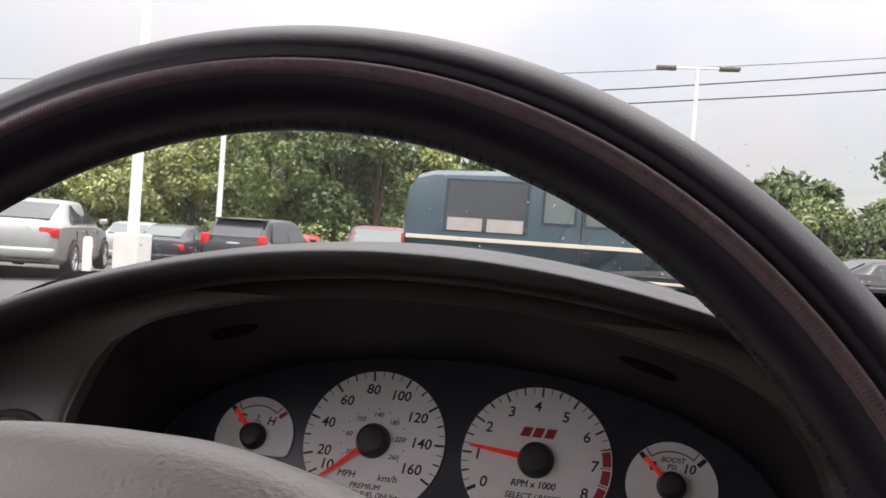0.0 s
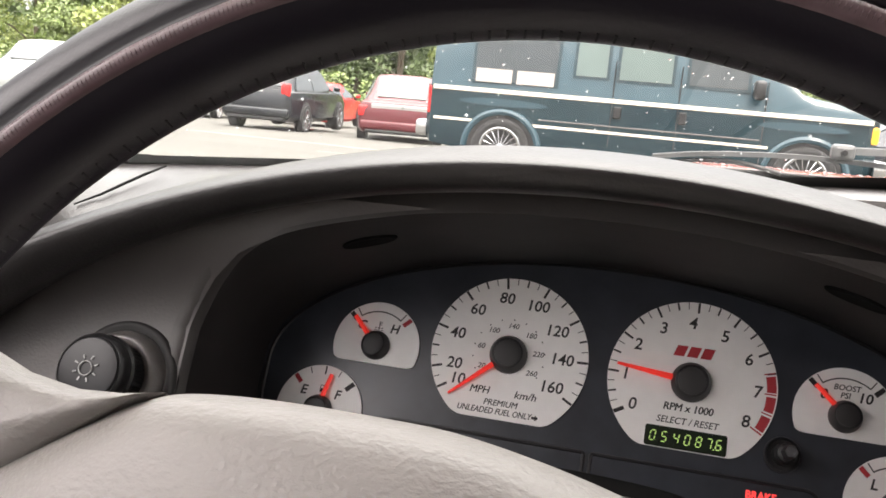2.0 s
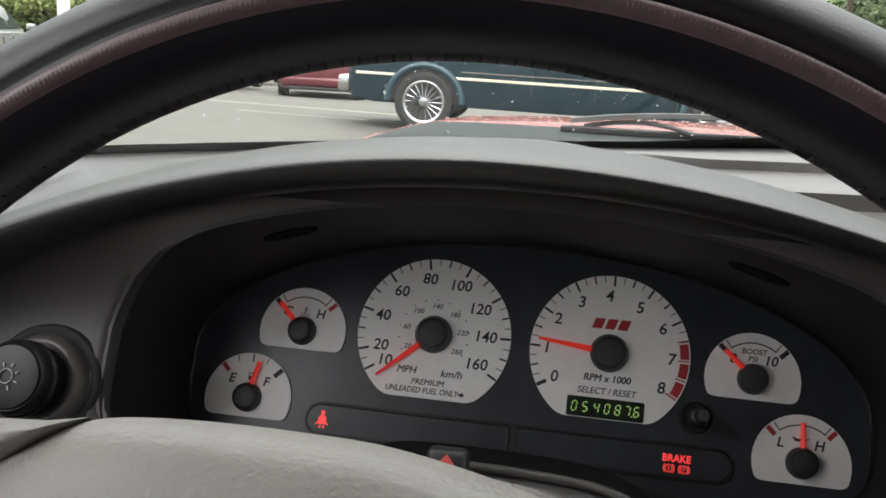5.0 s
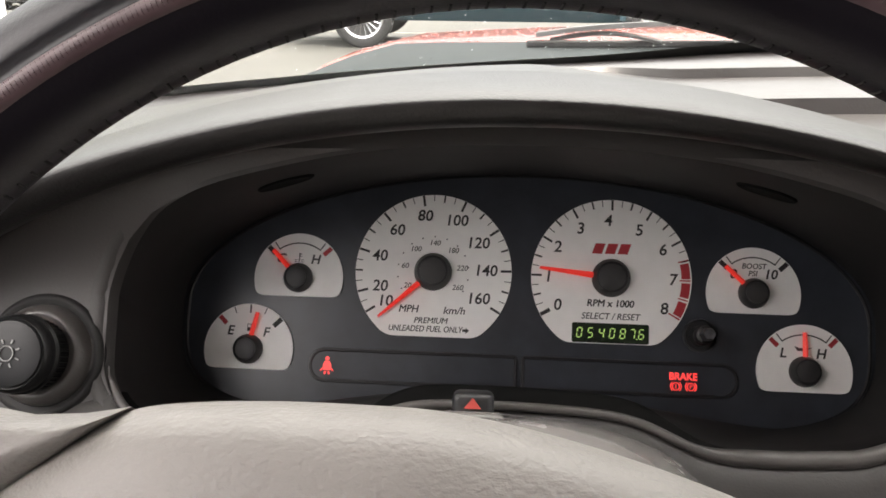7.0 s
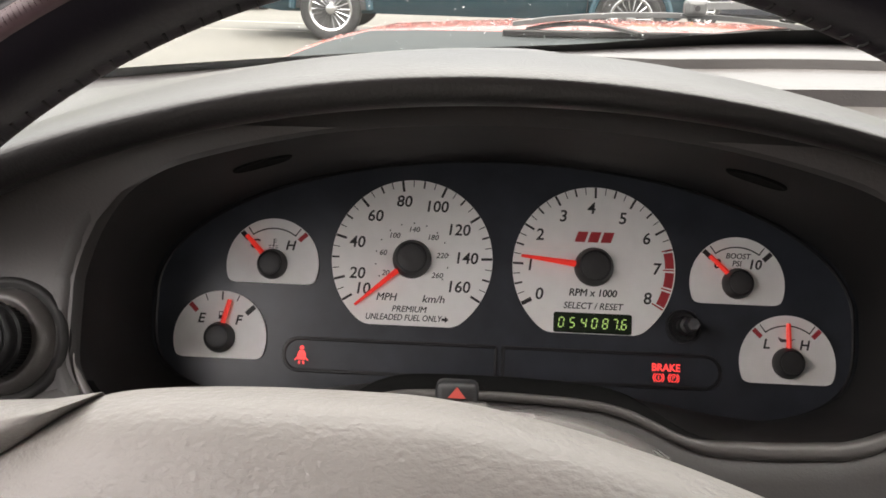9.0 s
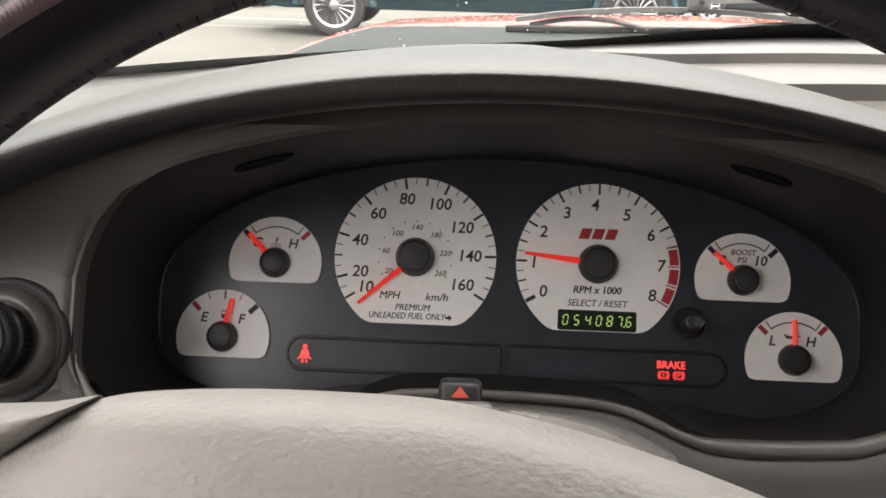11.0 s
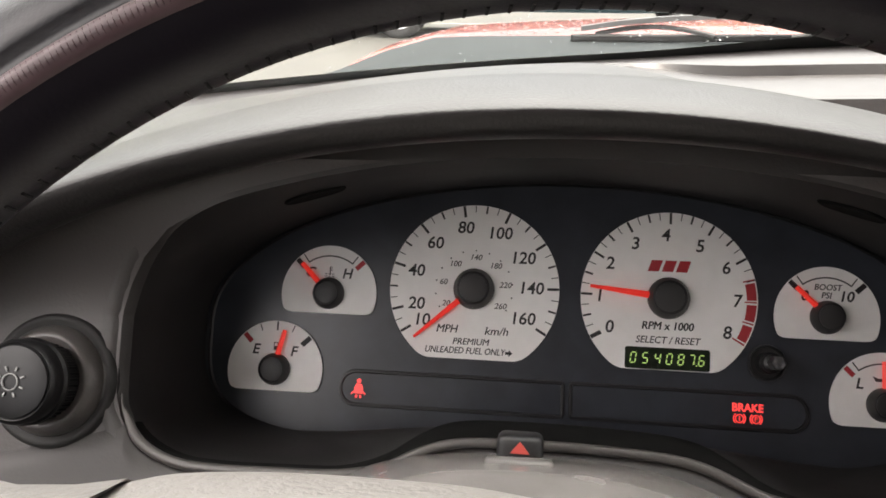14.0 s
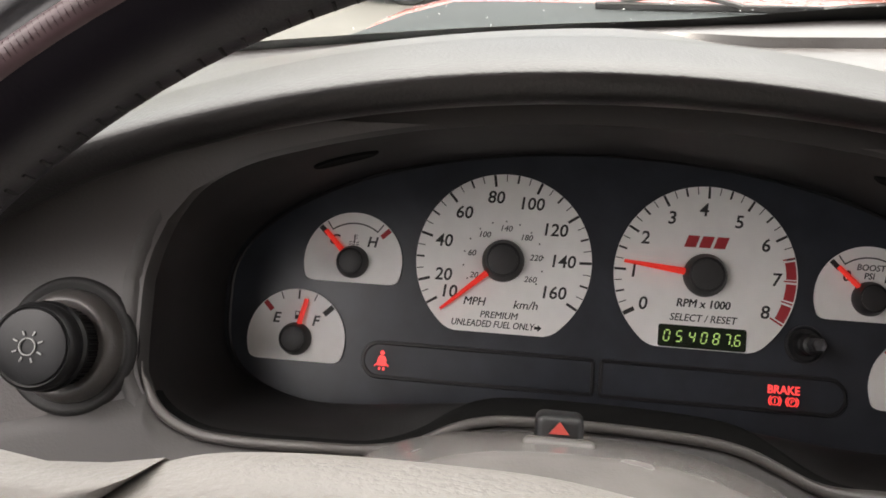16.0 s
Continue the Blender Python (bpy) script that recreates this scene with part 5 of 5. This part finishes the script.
part("lower_body", grid([[(x, s * hw * q, z) for s, q, z in ((1, 0.95, z0), (1, 0.995, z0 + 0.15), (1, 1.0, 0.75), (1, 0.995, 1.06), (-1, 0.995, 1.06), (-1, 1.0, 0.75), (-1, 0.995, z0 + 0.15), (-1, 0.95, z0))] for x, hw, z0 in vs], close=True, cap=True), M_TEAL, van, "dark teal lower body", smooth=True, sharp=30)
up = [(-2.62, 0.90, 1.70), (-2.52, 0.93, 1.84), (-2.3, 0.95, 1.90), (-1.0, 0.96, 1.94), (0.6, 0.96, 1.93), (1.0, 0.95, 1.86), (1.22, 0.94, 1.76), (1.72, 0.95, 1.30), (1.85, 0.95, 1.265), (2.3, 0.93, 1.19), (2.52, 0.88, 1.11), (2.58, 0.84, 1.07)]
rings = []
for x, hw, zt in up:
    b = 1.06
    t = zt - b
    tum = 0.14 * min(t / 0.85, 1)
    half = [(hw + 0.065, b), (hw + 0.06 - tum * 0.35, b + t * 0.35), (hw + 0.055 - tum * 0.8, b + t * 0.75), (hw + 0.03 - tum * 1.05, b + t * 0.92), (hw - 0.10 - tum, zt), (0.3, zt + 0.01)]
    rings.append([(x, y, z) for y, z in half] + [(x, -y, z) for y, z in reversed(half)])
part("upper_body", grid(rings, close=True, cap=True), M_TEALGREY, van, "blue-grey upper body and roof", smooth=True, sharp=35)


def van_side(z):
    """Outer face of the upper body on the near side, at height z."""
    return -(1.018 - 0.14 * max(z - 1.06, 0) / 0.80)


def van_window(x0, x1, z0, z1, mat, label, frame=True):
    q = 0.02
    pts = [(x0, van_side(z0), z0), (x1, van_side(z0), z0), (x1, van_side(z1), z1), (x0, van_side(z1), z1)]
    if frame:
        fr = [(x0 - 0.035, van_side(z0 - 0.03), z0 - 0.03), (x1 + 0.035, van_side(z0 - 0.03), z0 - 0.03), (x1 + 0.035, van_side(z1 + 0.03), z1 + 0.03), (x0 - 0.035, van_side(z1 + 0.03), z1 + 0.03)]
        w = pane("side_window", fr, M_TEAL, van, "dark window frame", 0.014)
        pane("window_pane", pts, mat, w, label, 0.022)
    else:
        pane("side_window", pts, mat, van, label, 0.026)


van_window(-2.08, -1.09, 1.16, 1.76, M_CARGLASS, "dark tinted pane")
van_window(-2.06, -1.62, 1.14, 1.30, M_CURTAIN, "pale sliding pane", False)
van_window(-1.56, -1.11, 1.14, 1.30, M_CURTAIN, "pale sliding pane", False)
van_window(-0.86, -0.50, 1.30, 1.74, M_PALEGLASS, "pale pane")
van_window(-0.35, 0.25, 1.29, 1.74, M_PALEGLASS, "pale pane")
van_window(0.45, 1.10, 1.29, 1.70, M_CARGLASS, "front door pane")
pane("windscreen", [(1.27, -0.80, 1.70), (1.27, 0.80, 1.70), (1.69, 0.86, 1.33), (1.69, -0.86, 1.33)], M_CARGLASS, van, "windscreen")
for z0, z1, x0, x1, mt in ((1.015, 1.065, -2.58, 2.48, M_CREAM), (0.650, 0.682, -2.55, -2.02, M_CREAM), (0.650, 0.682, -1.35, 1.40, M_CREAM), (0.735, 0.750, -1.25, 1.30, M_SHROUD)):
    part("stripe", box(x1 - x0, 0.02, z1 - z0, ((x0 + x1) / 2, -1.018, (z0 + z1) / 2), 0.004), mt, van, "cream stripe along the side")
for x in (-0.40, 0.36, 1.32):
    part("door_seam", box(0.014, 0.02, 1.0, (x, -1.012, 0.90 if x > 1 else 1.0), 0.003), M_BLACK, van)
for x in (-0.33, 0.42):
    part("door_handle", box(0.09, 0.05, 0.14, (x, -1.03, 0.91), 0.012), M_BLACK, van, "black door handle")
# pale ellipses over the wheels paint reflections on the lower body
for x0, x1, zc in ((-2.25, -1.15, 0.90), (1.25, 2.25, 0.92)):
    pts = [((x0 + x1) / 2 + (x1 - x0) / 2 * math.cos(k * math.pi / 12), 0.055 * math.sin(k * math.pi / 12) * (1.0 if k < 13 else 0.7)) for k in range(24)]
    part("swoosh", slab(pts, 0, 0.012), M_TEALGREY, van, "blue-grey ellipse painted as a reflection", pose(0, -1.016, zc, 90, 0, 0))
part("front_mirror", box(0.13, 0.20, 0.22, (1.22, -1.12, 1.30), 0.04), M_BLACK, van, "black door mirror", smooth=True, sharp=50)
part("headlamp", box(0.10, 0.26, 0.20, (2.53, -0.80, 0.90), 0.03), M_AMBER, van, "amber corner lamp")
part("headlamp", box(0.10, 0.26, 0.20, (2.53, 0.80, 0.90), 0.03), M_AMBER, van, "amber corner lamp")
part("tail_lamp", box(0.06, 0.12, 0.34, (-2.62, -0.93, 0.88), 0.02), M_TAIL, van, "red tail lamp")
part("tail_lamp", box(0.06, 0.12, 0.34, (-2.62, 0.93, 0.88), 0.02), M_TAIL, van, "red tail lamp")
part("rear_bumper", box(0.16, 1.9, 0.20, (-2.72, 0, 0.52), 0.04), M_CHROME, van, "chrome rear bumper", smooth=True, sharp=50)
part("front_bumper", box(0.16, 1.9, 0.20, (2.64, 0, 0.52), 0.04), M_CHROME, van, "chrome front bumper", smooth=True, sharp=50)
for x in (-1.69, 1.83):
    part("arch_flare", tube([(x + 0.46 * math.cos(k * math.pi / 14), -1.02, 0.36 + 0.44 * math.sin(k * math.pi / 14)) for k in range(15)], 0.045, 8), M_TEALGREY, van, "blue-grey wheel arch flare", smooth=True)
    # the van's wells are likewise black plates painting the shade
    pts = [(0.45 * math.cos(k * math.pi / 14), 0.43 * math.sin(k * math.pi / 14)) for k in range(15)]
    part("wheel_arch", slab(pts, 0, 0.02), M_BLACK, van, "flat black half-disc for the shade in the wheel arch", pose(x, -1.012, 0.36, 90, 0, 0))
wheel_set(van, (-1.69, 1.83), 1.06, 0.36, M_CHROME, 18)

# ---- light poles, bollard, cables ----
def light_pole(x, y, height, base, label, heads, r=0.09):
    p = thing("street_lamp", label, "street lamp", pose(x, y, ground_z(y)), "lot lights")
    if base:
        part("base", box(0.46, 0.46, 0.84, (0, 0, 0.40), 0.03), M_CONCRETE, p, "white painted concrete base")
    part("pole", tube([(0, 0, 0), (0, 0, height)], [r, r * 0.75], 14), M_WHITE, p, "white steel pole", smooth=True)
    if heads:
        for s in (-1, 1):
            part("lamp_head", box(0.56, 0.34, 0.10, (s * 0.85, 0, height), 0.03), M_SHROUD, p, "flat grey lamp head")
            part("bracket", tube([(0, 0, height), (s * 0.6, 0, height)], 0.03, 8), M_WHITE, p)


light_pole(-8.05, 12.9, 8.0, True, "white light pole on a white concrete base", True, 0.10)
light_pole(-12.5, 25.0, 6.5, False, "thin white light pole", True, 0.09)
light_pole(1.55, 25.0, 6.7, False, "white light pole with two flat heads", True, 0.07)
b = thing("bollard", "white painted steel bollard", "bollard", pose(-8.75, 12.7, ground_z(12.7)))
part("post", lathe([(0.075, 0), (0.075, 0.66), (0.06, 0.70), (0.02, 0.71)], 20), M_WHITE, b, smooth=True)
for z0, z1, x0, x1 in ((6.34, 7.14, -0.6, 7.61), (5.93, 6.60, 0.27, 7.65), (6.95, 7.6, -0.6, 7.6)):
    k = (z1 - z0) / (x1 - x0)
    c = thing("overhead_cable", "dark overhead cable against the sky", "cable", pose(0, 30, 0), "cables")
    part("wire", tube([(x, 0, z0 + k * (x - x0) + 0.0012 * (x - 4) ** 2) for x in range(-40, 61, 5)], 0.022 if z0 < 6.9 else 0.012, 6), M_WIRE, c)

for x in (-40, 60):
    u = thing("utility_pole", "tall wooden pole carrying the overhead cables", "utility pole", pose(x, 30.0, ground_z(30)))
    part("mast", tube([(0, 0, 0), (0, 0, 20.0)], [0.16, 0.11], 10), M_BARK, u, smooth=True)

# ---- trees ----
def leaf_cloud(centres, n, size, seed):
    rnd = np.random.RandomState(seed)
    pick = rnd.randint(0, len(centres), n)
    c = np.array([q[:3] for q in centres])[pick]
    rad = np.array([q[3] for q in centres])[pick][:, None]
    d = rnd.normal(size=(n, 3))
    d /= np.linalg.norm(d, axis=1)[:, None]
    p = c + d * rad * (0.55 + 0.5 * rnd.rand(n, 1) ** 0.7) * np.array([1, 1, 0.8])
    t = rnd.normal(size=(n, 3)) + d * 0.2
    t /= np.linalg.norm(t, axis=1)[:, None]
    s = np.cross(t, rnd.normal(size=(n, 3)))
    s /= np.linalg.norm(s, axis=1)[:, None]
    sz = size * (0.6 + 0.8 * rnd.rand(n, 1))
    v = np.stack([p - t * sz, p + s * sz * 0.5, p + t * sz, p - s * sz * 0.5], axis=1).reshape(-1, 3)
    return v.tolist(), [tuple(range(4 * k, 4 * k + 4)) for k in range(n)]


def tree(x, y, height, width, tone, seed, leaves=2600):
    rnd = random.Random(seed)
    tr = thing("tree", ("dense dark green", "green", "pale green")[tone] + " broadleaf tree beyond the car lot", "tree", pose(x, y, ground_z(y)), "trees beyond the lot")
    part("trunk", tube([(0, 0, 0), (0.1, 0, height * 0.3), (0.05, 0.1, height * 0.7)], [0.22, 0.16, 0.06], 10), M_BARK, tr, "brown trunk", smooth=True)
    centres = []
    for k in range(26):
        f = rnd.random()
        z = height * lerp(0.18, 0.95, f)
        spread = width * 0.5 * math.sin(math.pi * min(lerp(0.22, 0.97, f), 1.0)) ** 0.7
        a = rnd.uniform(0, 6.283)
        q = spread * rnd.uniform(0.25, 0.95)
        centres.append((q * math.cos(a), q * math.sin(a), z, width * rnd.uniform(0.10, 0.20)))
    for k in range(7):
        c = centres[k * 3]
        part("limb", tube([(0.05, 0, height * rnd.uniform(0.2, 0.5)), (c[0] * 0.5, c[1] * 0.5, c[2] * 0.85), c[:3]], [0.08, 0.05, 0.015], 6), M_BARK, tr)
    v, f = leaf_cloud(centres, leaves * 2, 0.125, seed)
    obj("crown", mesh("crown", v, f, M_LEAF[tone]), tr)


rnd = random.Random(11)
spots = [(-36, 46, 8.6, 8, 2), (-31, 44, 9.4, 6, 1), (-27, 45, 8.6, 6.5, 2), (-22.5, 42, 7.6, 6, 2), (-19.5, 44, 8.6, 7, 1), (-17.0, 41, 7.8, 5.5, 1), (-14.6, 42, 8.6, 6.5, 0), (-12.2, 41, 8.2, 5.5, 0), (-10.6, 46, 6.2, 4.5, 2),
         (-7.0, 52, 4.6, 5, 2), (-3.0, 54, 4.4, 5, 1), (1.5, 54, 4.6, 5, 1), (5.0, 50, 4.6, 5, 1), (8.3, 42, 4.8, 4.6, 1), (11.0, 40, 6.6, 4.8, 0), (14.5, 42, 7.5, 6, 0), (19, 44, 8, 7, 1), (-24.5, 38, 5, 5, 2), (-28, 40, 6, 6, 1), (25, 46, 9, 8, 1)]
for k, (x, y, h, w, tone) in enumerate(spots):
    tree(x, y, h, w, tone, 100 + k, 5200 if x < -8 else 3600)
# hedge and rough grass along the far edge of the lot
rnd = random.Random(5)
hv = []
for k in range(90):
    hv.append((rnd.uniform(-45, 30), rnd.uniform(36, 38.5), ground_z(36) + rnd.uniform(0.3, 1.3), rnd.uniform(0.6, 1.1)))
v, f = leaf_cloud(hv, 22000, 0.12, 77)
tagged(obj("hedge", mesh("hedge", v, f, M_LEAF[1])), "low green scrub along the edge of the lot", "hedge", kind="stuff")
rings = [[(x, y, ground_z(40) + 0.02 + (0.5 if y > 36 else 0.0) + 0.15 * math.sin(x * 0.7 + y)) for x in range(-120, 121, 6)] for y in (34.5, 37, 42, 60, 90)]
tagged(part("grass_bank", grid(rings), M_GRASS, None, smooth=True), "rough green grass bank behind the lot", "grass", kind="structure")
back = []
rnd = random.Random(9)
for k in range(420):
    x = rnd.uniform(-90, 80)
    left = smoothstep(-8, -14, x)
    top = lerp(4.2, 7.6, left) if x < 7 else 6.5
    back.append((x, rnd.uniform(58, 66), ground_z(60) + rnd.uniform(0.5, top), rnd.uniform(1.2, 2.2)))
v, f = leaf_cloud(back, 90000, 0.40, 78)
tagged(obj("far_woods", mesh("far_woods", v, f, M_LEAF[0])), "dark green woods in the distance", "woods", kind="stuff")
